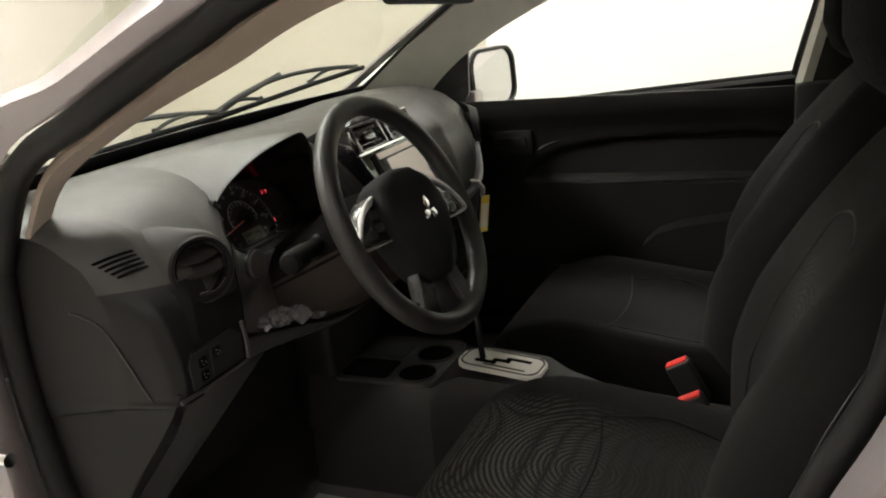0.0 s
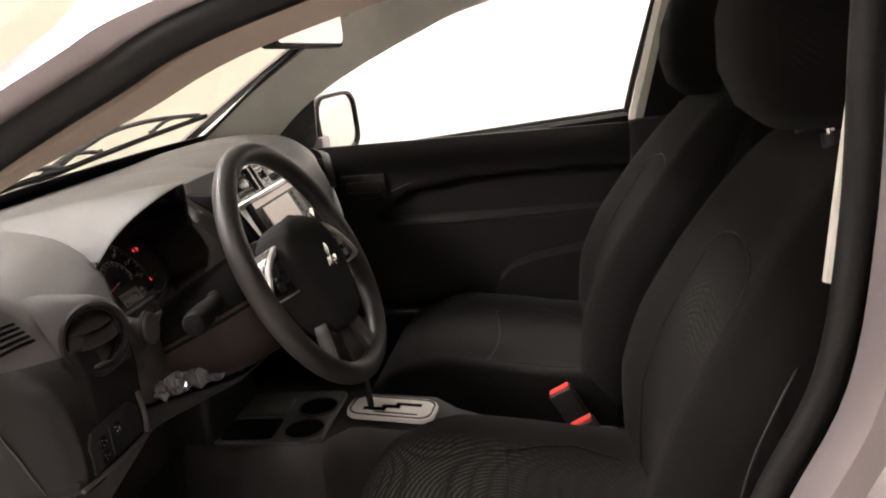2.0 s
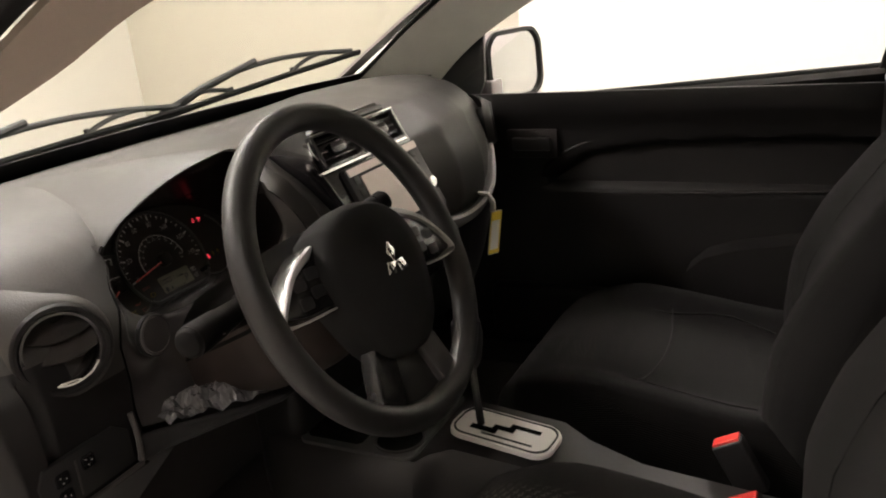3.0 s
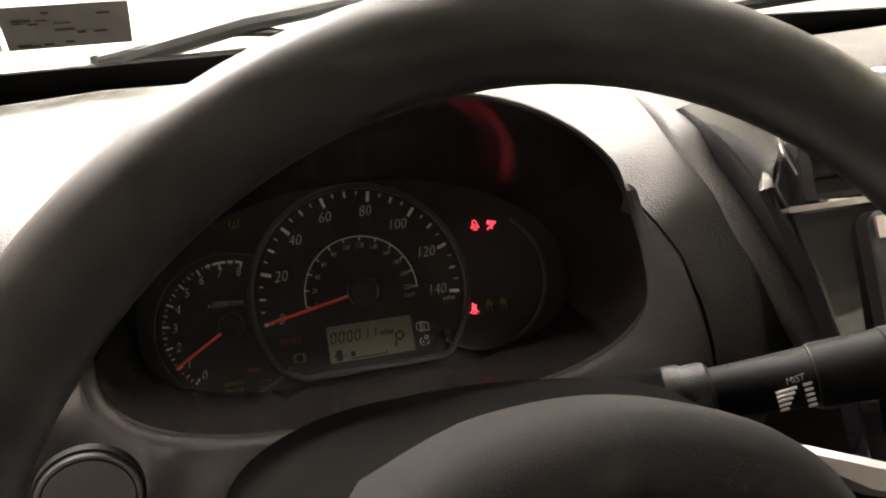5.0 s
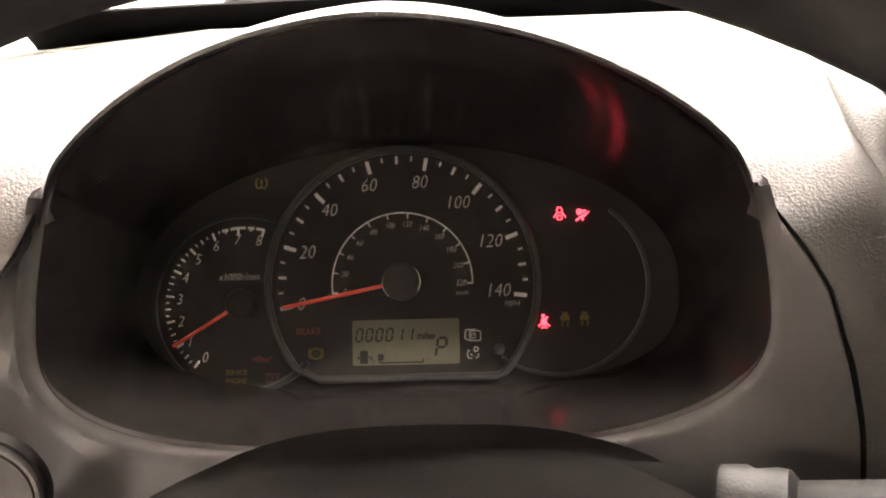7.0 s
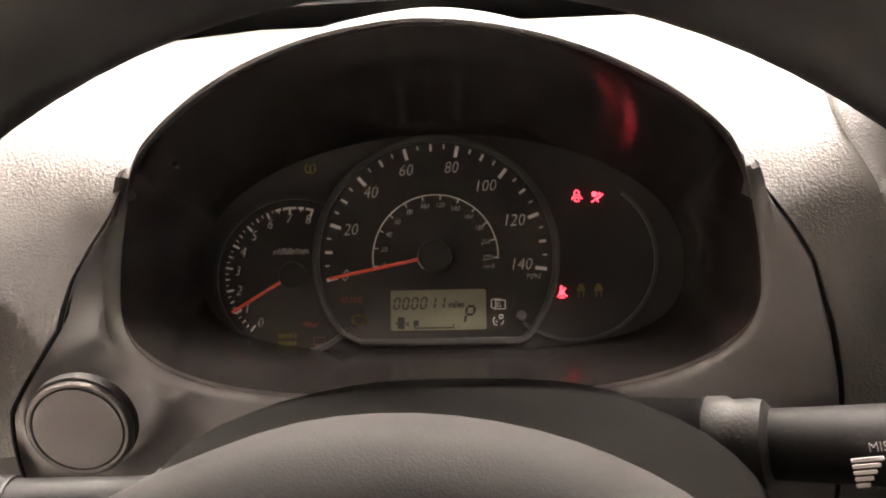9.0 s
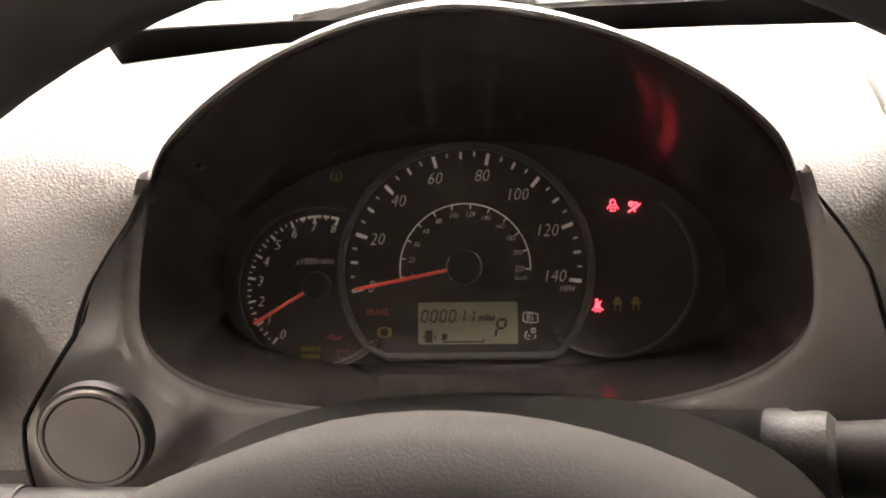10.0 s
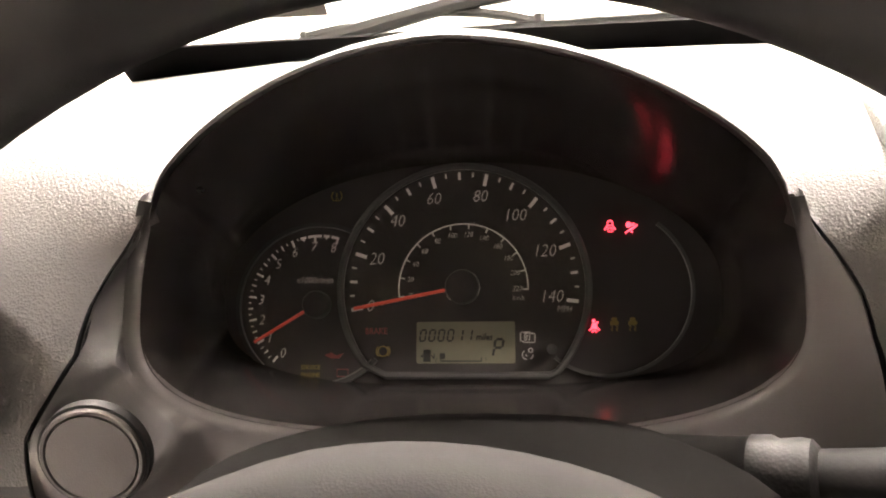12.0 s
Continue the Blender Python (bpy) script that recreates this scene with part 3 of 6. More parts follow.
def dash_profile(x):
    f, z = lerp(x, FX, FY), lerp(x, TX, TZ)
    g = lerp(x, LX, LY) if x < -0.65 else f
    end = 0.612 + 0.065 * (1 - ((x - XC) / 0.64) ** 2)
    l = lerp(x, (-0.16, -0.10), (1.0, 0.0))  # driver's side: an upright face that rounds over late
    wl = lerp(x, (-0.50, -0.30), (1.0, 1.05))  # how far the face leans back
    low = lerp(x, (-0.45, -0.36, 0.12, 0.25), (0.0, 0.03, 0.0, 0.03))
    a = ((g + 0.34, 0.69), (g + 0.03 + low, 0.752), (g + 0.002 + low * 0.6, 0.77), (g, 0.82), (0.6 * g + 0.4 * f - 0.001, 0.875), (f + 0.009 * wl, 0.908), (f + 0.026 * wl, 0.937), (f + 0.046 * wl, z - 0.034),
         (f + 0.082 * wl, z - 0.013), (f + 0.14 * wl, z), (0.42, z + 0.004), (0.53, z - 0.002), (end - 0.03, 0.981))
    b = ((g + 0.34, 0.62), (g + 0.03 + low, 0.70), (g + 0.006 + low * 0.6, 0.76), (g, 0.82), (f, 0.87), (f + 0.010, 0.905), (f + 0.022, 0.93), (f + 0.036, z - 0.045),
         (f + 0.080, z - 0.014), (f + 0.125, z - 0.001), (0.42, z + 0.006), (0.53, z - 0.002), (end - 0.03, 0.981))
    rows = [(p[0] * l + q[0] * (1 - l), p[1] * l + q[1] * (1 - l)) for p, q in zip(a, b)]
    return spline([(x, y, h) for y, h in rows], 12)


@functools.lru_cache(None)
def face_rows(k):
    p = dash_profile(-0.70 + 0.004 * k)[24:]
    return [v.z for v in p[:100]], [v.y for v in p[:100]]


def dash_face(x, z):
    """How far forward the dash's front face lies at a height."""
    q = (x + 0.70) / 0.004
    k = int(q)
    a, b = (lerp(z, *face_rows(k + d)) for d in (0, 1))
    return a + (b - a) * (q - k)


LC = (-0.368, 0.934)  # middle of the meter opening


BA = (0, 2.2, 10.3, 17.5, 26, 90, 155, 162.6, 170.9, 179, 185.5, 190, 194.5, 205, 217, 225, 240, 270, 300, 315, 321, 335.8, 341.8, 348.1, 355, 360)
BR = (0.156, 0.1530, 0.1412, 0.1363, 0.1282, 0.1085, 0.1285, 0.134, 0.1418, 0.153, 0.1577, 0.169, 0.1830, 0.196, 0.222, 0.205, 0.168, 0.150, 0.175, 0.204, 0.2126, 0.181, 0.1727, 0.1655, 0.159, 0.156)


OC = (-0.371, 0.935)  # where the opening's edge is drawn from


def in_opening(x, z):
    """Inside the meter opening seen from behind: an arched hood above, a rounded tray below."""
    u = abs(x + 0.3688) / 0.2005
    if u >= 1 or z > 0.840 + 0.2005 * (1 - u ** 1.72) ** (1 / 1.72):
        return False
    w, n = abs(x + 0.3697) / 0.1385, 3.0 if x < -0.3697 else 2.6
    low = w ** n + (max(0, 0.928 - z) / 0.0465) ** n
    arch = u ** 1.72 + (max(0, z - 0.840) / 0.2005) ** 1.72
    return low ** (14 / n) + arch ** 14 < 1  # the two outlines meet in a rounded corner


@functools.lru_cache(None)
def edge_radius(deg):
    c, q, lo, hi = math.cos(radians(deg)), math.sin(radians(deg)), 0.02, 0.2
    for _ in range(30):
        m = (lo + hi) / 2
        lo, hi = (m, hi) if in_opening(OC[0] + m * c, OC[1] + m * q) else (lo, m)
    return lo


def edge_depth(x, z):
    """The hood juts out over the meters in its middle; below it the trim leans back."""
    k = min(1, max(0, (z - 0.936) / 0.052))
    k = k * k * (3 - 2 * k)
    return (0.152 + 0.0715 * math.sqrt(((x + 0.375) / 0.134) ** 2 + 0.02)) * k + (0.1885 + (z - 0.885) * 0.46) * (1 - k)


def lip(a, grow=0.0, dy=0.0):
    """The meter opening's edge at an angle, grown outwards by metres."""
    d = round(math.degrees(a) % 360, 3)
    r = edge_radius(d)
    c, q = math.cos(a), math.sin(a)
    x, z = OC[0] + r * c, OC[1] + r * q
    return Vector((x + grow * c, edge_depth(x, z) + dy, z + grow * q))


def trim_radius(deg):
    """The trim's outer edge, from the middle of the opening."""
    p = lip(radians(deg))
    return max(lerp(deg, BA, BR), math.hypot(p.x - LC[0], p.z - LC[1]) + 0.0014)


def in_well(c):
    """Whether a point lies behind the meter trim or in the room of the meters."""
    dx, dz = c.x - LC[0], c.z - LC[1]
    half = 0.131 * (1 - 1.7 * max(0, c.y - 0.2))
    if math.hypot(dx / half, dz / (0.107 if dz > 0 else 0.060) * 0.96) < 1 and c.y < 0.30:
        return True
    return math.hypot(dx, dz) < trim_radius(round(math.degrees(math.atan2(dz, dx)) % 360, 1)) and c.y < (edge_depth(c.x, c.z) + 0.022 if c.z > 0.962 else 0.281)


def tray_hole(c):
    return -0.548 < c.x < -0.40 and c.z < 0.822 + 0.006 * math.sin((c.x + 0.548) * 21) and c.y < 0.30


DX = list(np.linspace(-0.70, -0.14, 256)) + list(np.linspace(-0.136, 0.64, 120))
LOWX = 219  # the lower panel ends at this column
ROWS = 12 * 12 + 1


def snapped(p):
    """Draws points of the dash that lie near the trim's edge onto that edge, for a clean joint."""
    dx, dz = p.x - LC[0], p.z - LC[1]
    deg, r = math.degrees(math.atan2(dz, dx)) % 360, math.hypot(dx, dz)
    if p.y < 0.29 and not 12 < deg < 164 and r < 0.26:
        edge = trim_radius(round(deg, 1))
        if -0.0030 < r - edge < 0.0050:
            x, z = LC[0] + dx * (edge + 0.0022) / r, LC[1] + dz * (edge + 0.0022) / r
            return Vector((x, dash_face(x, z), z))
    return p


prof = {i: [snapped(p) for p in dash_profile(x)] for i, x in enumerate(DX)}


def dash_skin(columns, keep):
    """The dash's grained skin over some columns, with a back side."""
    bm = sheet(lambda i, j: prof[i][j], columns, range(ROWS), 0.0, keep=keep)

    def under_trim(p):
        dx, dz = p.x - LC[0], p.z - LC[1]
        deg = math.degrees(math.atan2(dz, dx)) % 360
        return p.y < 0.281 and not 12 < deg < 164 and math.hypot(dx, dz) < trim_radius(round(deg, 1)) + 0.0012
    bmesh.ops.delete(bm, geom=[f for f in bm.faces if any(under_trim(v.co) for v in f.verts)], context="FACES")
    out = bmesh.ops.extrude_face_region(bm, geom=bm.faces[:])
    bmesh.ops.translate(bm, verts=[g for g in out["geom"] if isinstance(g, bmesh.types.BMVert)], vec=(0, 0.003, -0.002))
    return bm


# the dash's charcoal darkened, as its lower face gets less light
LOWER = mat("shaded_dash_plastic", (0.0100, 0.0089, 0.0090), 0.5, grain=0.14, grain_scale=1200, spec=0.27)
def seam(x):
    """Height where the pad's charcoal gives way to the darker, shaded colour below."""
    return 0.9075 if x < -0.606 else 0.866  # it steps down behind the round vent


part("lower_panel", dash_skin(range(LOWX + 1), lambda c: not in_well(c) and not tray_hole(c) and c.z < seam(c.x)), LOWER, dash, "smooth lower dash panel, shade put into its dark colour")
part("dash_pad", dash_skin(range(len(DX)), lambda c: not (c.z < seam(c.x) and c.x < DX[LOWX]) and not in_well(c) and not tray_hole(c) and not (lerp(c.z, (0.80, 0.87, 0.93, 0.983), (-0.118, -0.128, -0.160, -0.182)) < c.x < 0.075 and 0.78 < c.z < lerp(c.x, (-0.19, -0.13), (0.962, 0.998)) and c.y < 0.262)), DASH, dash)
# end cap on the driver's side
part("end_cap", loft([[p for p in dash_profile(-0.70)[:133]], [(-0.705, 0.40, p.z) for p in dash_profile(-0.70)[:133]]], False, False), LOWER, dash)
part("cap_edge", tube(spline([(-0.7035, 0.310, 0.884), (-0.7030, 0.2845, 0.8776), (-0.7018, 0.2594, 0.8633), (-0.6996, 0.2407, 0.8278), (-0.6963, 0.2230, 0.7862), (-0.6935, 0.2150, 0.766)], 6), 0.0011, 8), TRIM, dash, "fine raised edge of the side cover")



HUB = Vector((-0.3735, 0.2798, 0.910))
TILT = 28.5
MC = facing(HUB, TILT)
AN = [i * math.tau / 96 for i in range(96)]


def back_edge(a):
    """The well's inner end, drawn close round the three dials."""
    c, q = math.cos(a), math.sin(a)
    e = 1.0 if q > 0 else 0.62
    return MC @ Vector((0.0015 + 0.1245 * math.copysign(abs(c) ** e, c), (0.0645 if q > 0 else 0.0480) * math.copysign(abs(q) ** e, q), 0.001))


def inner(a, k):
    """Between the lip (k = 0) and the back of the meter well (k = 1)."""
    return lip(a, 0.0004, 0.0034).lerp(back_edge(a), k) + Vector((0, 0, 0.013 * math.sin(math.pi * k ** 1.8) * max(0, math.sin(a)) ** 2.5))


meter_well = part("meter_well", loft([[inner(i * math.tau / 384, k) for i in range(384)] for k in (0.0, 0.02, 0.08, 0.2, 0.4, 0.6, 0.8, 0.94, 1.0)], True, False), WELL, dash, "satin black meter well")
# trim panel round the opening


def bezel_outer(a):
    """The trim's outer edge: wide beside and below the meters, meeting the lip above."""
    r = trim_radius(round(math.degrees(a) % 360, 3))
    x, z = LC[0] + r * math.cos(a), LC[1] + r * math.sin(a)
    d = (math.degrees(a) - 90) % 360 + 90
    k = min(1, max(0, min(d - 163, 374 - d)) / 9)  # it runs out to nothing where it slips under the hood
    return lip(a, 0.0068, 0.002).lerp(Vector((x, dash_face(x, z) - 0.0012, z)), k * k * (3 - 2 * k))


BB = [radians(d) for d in np.linspace(163, 374, 200)]
BOSS = Vector((-0.512, 0.163, 0.888))  # middle of the blank button


def swell(p):
    """The soft ring that the trim raises round the blank button."""
    d = math.hypot(p.x - BOSS.x, p.z - BOSS.z)
    return p + Vector((0, -0.0055 * math.exp(-((d - 0.0250) / 0.0065) ** 2) + 0.002 * math.exp(-((d - 0.043) / 0.009) ** 2), 0))


rows = [[lip(a, g, d) for a in BB] for g, d in ((0.0006, 0.0070), (0.0003, 0.0046), (0.0008, 0.0028), (0.0022, 0.0011), (0.0042, 0.0002), (0.0065, -0.0003))]
for k in np.linspace(0.04, 0.96, 26):
    rows.append([swell(lip(a, 0.0065, -0.0004).lerp(bezel_outer(a), k)) for a in BB])
rows += [[bezel_outer(a) + Vector((0, 0.0005, 0)) for a in BB], [bezel_outer(a) + Vector((0.0008 * math.cos(a), 0.0025, 0.0008 * math.sin(a))) for a in BB], [bezel_outer(a) + Vector((0, 0.03, 0)) for a in BB]]
part("meter_bezel", loft(rows, False, False), TRIM, dash, "smooth charcoal trim round the meter opening")
for lo, hi in ((174, 224), (318, 360)):
    g = [bezel_outer(radians(d)) + Vector((0.0012 * math.cos(radians(d)), 0.0022, 0.0012 * math.sin(radians(d)))) for d in np.linspace(lo, hi, 40)]
    part("panel_gap", tube(g, [0.0019 * min(1, (i + 1) / 8, (40 - i) / 8) for i in range(40)], 8), SLOT, dash, "dark gap between the panels")

# hood over the meters, running out into the dash top
HOODY = 0.47


def hood_ring(k, grow):
    out = []
    for i in range(81):
        a = radians(9 + 159 * i / 80)
        p = lip(a, grow * min(1, i / 7, (80 - i) / 7))
        kk = max(k, 0)
        w = 1 - 0.20 * kk ** 0.85
        out.append((-0.373 + (p.x + 0.373) * w, p.y + (HOODY - p.y) * k, p.z - 0.034 * kk ** 1.25))
    return out


part("meter_hood", loft([hood_ring(k, g) for k, g in ((0.012, 0.0), (0.003, 0.0004), (-0.004, 0.0013), (-0.004, 0.0026), (0.004, 0.0034), (0.02, 0.0038), (0.06, 0.004), (0.12, 0.004), (0.2, 0.004), (0.32, 0.004), (0.45, 0.003), (0.6, 0.002), (0.8, 0.0), (1.0, 0.0))], False, False), DASH, dash, "charcoal grained hood over the meters")

# blank round button beside the meters
mb = facing(BOSS, 4, 4)
btn = part("blank_button", prism(disc(0.0180, 48), -0.006, 0.003, mb, 0.0012), TRIM, dash, "round blank switch cover")
part("ring", loft([[mb @ Vector((r * math.cos(a), r * math.sin(a), d)) for a in AN] for r, d in ((0.0183, -0.004), (0.0184, 0.0022), (0.0190, 0.0030), (0.0202, 0.0030), (0.0208, 0.0022), (0.0208, -0.004))], True, False), TRIM, btn)
part("gap", ring_band(0.0207, 0.0222, 0, 360, -0.004, 0.001, mb, 48), SEAL, btn)


# round side vents
VANE = mat("brown_black_vane_plastic", (0.021, 0.0180, 0.0165), 0.35, grain=0.06, grain_scale=1600)


def round_vent(o, turn, side):
    m = facing(o, 6, turn)
    v = part("air_vent", loft([[m @ Vector((r * math.cos(a), r * math.sin(a), d)) for a in AN] for r, d in ((0.035, -0.02), (0.0355, 0.004), (0.0375, 0.008), (0.041, 0.008), (0.0435, 0.004), (0.044, -0.01))], True, False), LOWER, dash, "round swivelling air vent")

    def drop(a, r):
        # outline drawn out to a point towards the windscreen corner
        t = (math.degrees(a) - (136 if side < 0 else 44) + 180) % 360 - 180
        return r + 0.030 * math.exp(-(t / 30) ** 2)
    part("housing", loft([[m @ Vector(((0.0435 + (drop(a, 0.0490) - 0.0435) * k) * math.cos(a), (0.0435 + (drop(a, 0.0490) - 0.0435) * k) * math.sin(a), 0.004 - 0.016 * k ** 2 - 0.030 * k * (drop(a, 0) / 0.03))) for a in AN] for k in (0, 0.2, 0.5, 0.8, 1.0)], True, False), DASH, v)
    part("chrome_ring", ring_band(0.0325, 0.0350, 0, 360, -0.010, 0.004, m, 48), GLOSS, v)
    # highlight on the gloss ring's lower edge, set in as a chrome arc
    part("edge_highlight", ring_band(0.0325, 0.0345, 215, 325, -0.004, 0.0048, m, 24), CHROME, v)
    part("well", prism(disc(0.034), -0.026, -0.020, m), SHROUD, v)
    for k in (-1, 0, 1):
        def blade(u, w):
            # each blade sags in its middle and turns its lower edge out
            v = k * 0.0185 + 0.0075 * w
            half = math.sqrt(max(0.0001, 0.0325 ** 2 - min(0.031, abs(v) + 0.002) ** 2))
            return m @ Vector((u * half, v - 0.0055 * (1 - u * u) + 0.002, -0.002 - 0.0060 * w - 0.005 * u * u - 0.004 * abs(k)))
        part("slat", sheet(blade, np.linspace(-1, 1, 15), np.linspace(-1, 1, 5), 0.0016), VANE, v, "brownish black vane")
    # chrome bar for the glint at the ring's foot
    part("tab", box((-0.012, -0.0325, 0.0), (0.010, -0.0295, 0.004), 0.001, 1, m), CHROME, v)


round_vent((-0.606, 0.177, 0.914), -26, -1)
round_vent((0.545, 0.238, 0.898), 24, 1)

# demister grille at the end of the dash: raised black bars give the slots' shade
GA, GB, GC, GD = Vector((-0.6893, 0.2698, 0.9441)), Vector((-0.6543, 0.2338, 0.9535)), Vector((-0.6542, 0.2100, 0.9290)), Vector((-0.6792, 0.2345, 0.9212))
GN = (GB - GA).cross(GD - GA).normalized()
GN = GN if GN.x < 0 else -GN
for k in range(5):
    t0, t1 = (k + 0.05) / 5, (k + 0.55) / 5
    quad = [[GA.lerp(GD, t).lerp(GB.lerp(GC, t), u) + GN * (0.0022 + 0.004 * math.sin(math.pi * u)) for u in np.linspace(0, 1, 7)] for t in (t0, t1)]
    b = loft([quad[0], quad[1]], False, False)
    bmesh.ops.recalc_face_normals(b, faces=b.faces[:])
    bmesh.ops.solidify(b, geom=b.faces[:], thickness=0.0015)
    part("demister_slot_shade", b, SLOT, dash, "raised black bar giving a demister slot's shade")

# switch plate, open tray and knee panel below the meters
ML = facing((-0.610, 0.1700, 0.7965), 0, 0)
sw = part("switch_plate", prism([(-0.056, -0.024), (0.046, -0.024), (0.046, 0.012), (0.030, 0.024), (-0.050, 0.024), (-0.058, 0.010)], -0.004, 0.0014, ML, 0.001), BLACKP, dash, "black switch plate")
part("divider", box((-0.019, -0.020, 0.001), (-0.017, 0.016, 0.0022), 0, 1, ML), TRIM, sw)
for u, v in ((-0.034, 0.006), (-0.034, -0.012), (-0.005, 0.008)):
    k = part("switch", prism(rrect(0.015, 0.014, 0.003, 3, u, v), 0.0014, 0.0030, ML, 0.001), GLOSS, sw, "small black switch")
    for a, b in ((-0.003, 0.003), (0.003, 0.0), (-0.001, -0.003)):
        part("sign", prism(rrect(0.0018, 0.0012, 0.0004, 1, u + a, v + b), 0.003, 0.0034, ML), MARK, k, "tiny printed sign")
part("panel_edge", tube(spline([(-0.556, 0.171, 0.822), (-0.556, 0.1675, 0.80), (-0.557, 0.167, 0.782), (-0.558, 0.168, 0.770)], 5), 0.0032, 8), TRIM, dash, "raised edge beside the switches")
part("lower_edge", tube(spline([(-0.688, 0.174, 0.766), (-0.62, 0.169, 0.7655), (-0.556, 0.169, 0.7655)], 6), 0.0026, 8), TRIM, dash, "rounded lower edge")
def front(x):
    """How far the tray's front reaches out beside the column."""
    return lerp(x, (-0.56, -0.53, -0.46, -0.415, -0.33), (0.168, 0.160, 0.126, 0.102, 0.095))


def tray_row(x):
    f, h = front(x), lerp(x, (-0.55, -0.52, -0.43, -0.33), (0.795, 0.790, 0.776, 0.772))
    return spline([(x, 0.215, 0.835), (x, 0.214, 0.80), (x, 0.205, 0.780), (x, f + 0.02, 0.776), (x, f + 0.008, h - 0.005), (x, f + 0.004, h), (x, f, h - 0.004), (x, f + 0.001, 0.772), (x, f + 0.006, 0.765), (x, f + 0.07, 0.752), (x, 0.40, 0.70)], 4)


part("knee_panel", sheet(lambda u, v: (-0.664 + (0.204 - 0.128 * v) * u, 0.196 + 0.165 * v - 0.010 * math.sin(math.pi * u), 0.762 - 0.235 * v), np.linspace(0, 1, 10), np.linspace(0, 1, 10), 0.006), mat("grey_knee_panel_plastic", (0.060, 0.058, 0.058), 0.6, grain=0.12, grain_scale=1000, spec=0.3), dash, "grey panel sloping away under the dash")
tray = part("open_tray", loft([tray_row(x) for x in np.linspace(-0.556, -0.33, 30)], False, False), BLACKP, dash, "open coin tray with a raised lip")

bag = thing("plastic_bag", "crumpled clear plastic bag lying in the open tray", "plastic bag")
rnd = random.Random(4)
part("film", sheet(lambda u, v: (-0.524 + 0.126 * u, front(-0.524 + 0.126 * u) - 0.002 + 0.052 * v, 0.790 - 0.014 * u + 0.026 * math.sin(math.pi * min(1, 0.08 + 0.8 * v)) * (0.25 + 0.75 * math.sin(math.pi * min(1, u * 0.85 + 0.1))) + 0.0046 * math.sin(19 * u + 4 * v) * math.cos(7 * v - 9 * u) + 0.0022 * math.sin(43 * u - 17 * v) * math.sin(26 * v + 5 * u) + rnd.uniform(-0.0013, 0.0013)), np.linspace(0, 1, 34), np.linspace(0, 1, 16)), FILM, bag, smooth=False)

# ---- centre stack ----
stack = thing("centre_stack", "gloss black centre panel with vents and a touch screen", "centre console panel")
MS = facing((-0.05, 0.167, 0.960), 26)
part("panel", prism([(-0.130, 0.022), (-0.121, 0.042), (-0.106, 0.060), (-0.06, 0.078), (0.08, 0.078), (0.118, 0.044), (0.128, -0.06), (0.105, -0.19), (-0.100, -0.19), (-0.108, -0.06), (-0.122, 0.0)], -0.018, -0.004, MS, 0.002), GLOSS, stack, "gloss black panel")
part("top_trim", prism([(-0.106, 0.065), (0.088, 0.065), (0.088, 0.072), (-0.100, 0.075)], -0.03, 0.001, MS, 0.002), TRIM, stack, "pale-edged top trim")
part("chrome_edge", tube(spline([MS @ Vector((u, v, 0.0)) for u, v in ((-0.122, 0.054), (-0.1255, 0.043), (-0.122, 0.030), (-0.114, 0.018), (-0.104, 0.0115), (-0.064, 0.0105))], 5), 0.0014, 8), CHROME, stack, "thin bright edge round the vent")
for u0, u1 in ((-0.120, -0.018), (-0.004, 0.104)):
    cu, wv = (u0 + u1) / 2, u1 - u0
    v = part("air_vent", ring_band(0.70, 0.80, 45, 405, -0.004, 0.004, MS @ Matrix.Translation((cu, 0.036, 0)) @ Matrix.Diagonal((wv / 1.13, 0.048 / 1.13, 1, 1)), 4), GLOSS, stack, "rectangular centre air vent")
    part("well", prism(rrect(wv - 0.006, 0.042, 0.003, 2, cu, 0.036), -0.03, -0.004, MS), SHROUD, v)
    for k in (-1, 0, 1):
        part("slat", box((cu - wv / 2 + 0.006, 0.036 + k * 0.012 - 0.001, -0.014), (cu + wv / 2 - 0.006, 0.036 + k * 0.012 + 0.001, 0.0), 0.0005, 1, MS), GLOSS, v)
    part("tab", prism(rrect(0.034, 0.014, 0.003, 3, cu, 0.036), -0.001, 0.004, MS, 0.001), GLOSS, v)
    part("vent_edge", prism(rrect(wv - 0.004, 0.0016, 0.0006, 2, cu, 0.0605), 0.003, 0.0052, MS), CHROME, v, "thin chrome edge")
part("chrome_strip", prism(rrect(0.235, 0.003, 0.001, 2, -0.012, 0.009), -0.004, 0.002, MS), CHROME, stack)
unit = part("head_unit", prism(rrect(0.205, 0.118, 0.008, 4, 0.014, -0.056), -0.004, 0.004, MS, 0.002), BLACKP, stack, "black touch-screen unit")
part("screen", prism(rrect(0.127, 0.083, 0.003, 3, 0.0035, -0.0565), 0.004, 0.0055, MS), SCREEN, unit, "pale reflecting touch screen")
part("unit_edge", prism(rrect(0.196, 0.0110, 0.001, 2, 0.014, -0.0055), 0.004, 0.0056, MS), mat("rose_silver_trim", (0.50, 0.43, 0.40), 0.35, 0.6), unit, "rose-silver upper edge")
for i in range(4):
    part("key", prism(rrect(0.014, 0.012, 0.002, 2, -0.071, -0.018 - 0.019 * i), 0.004, 0.0052, MS, 0.0006), BLACKP, unit)
    part("key", prism(rrect(0.016, 0.010, 0.002, 2, 0.090, -0.018 - 0.0125 * i), 0.004, 0.0052, MS, 0.0006), BLACKP, unit)
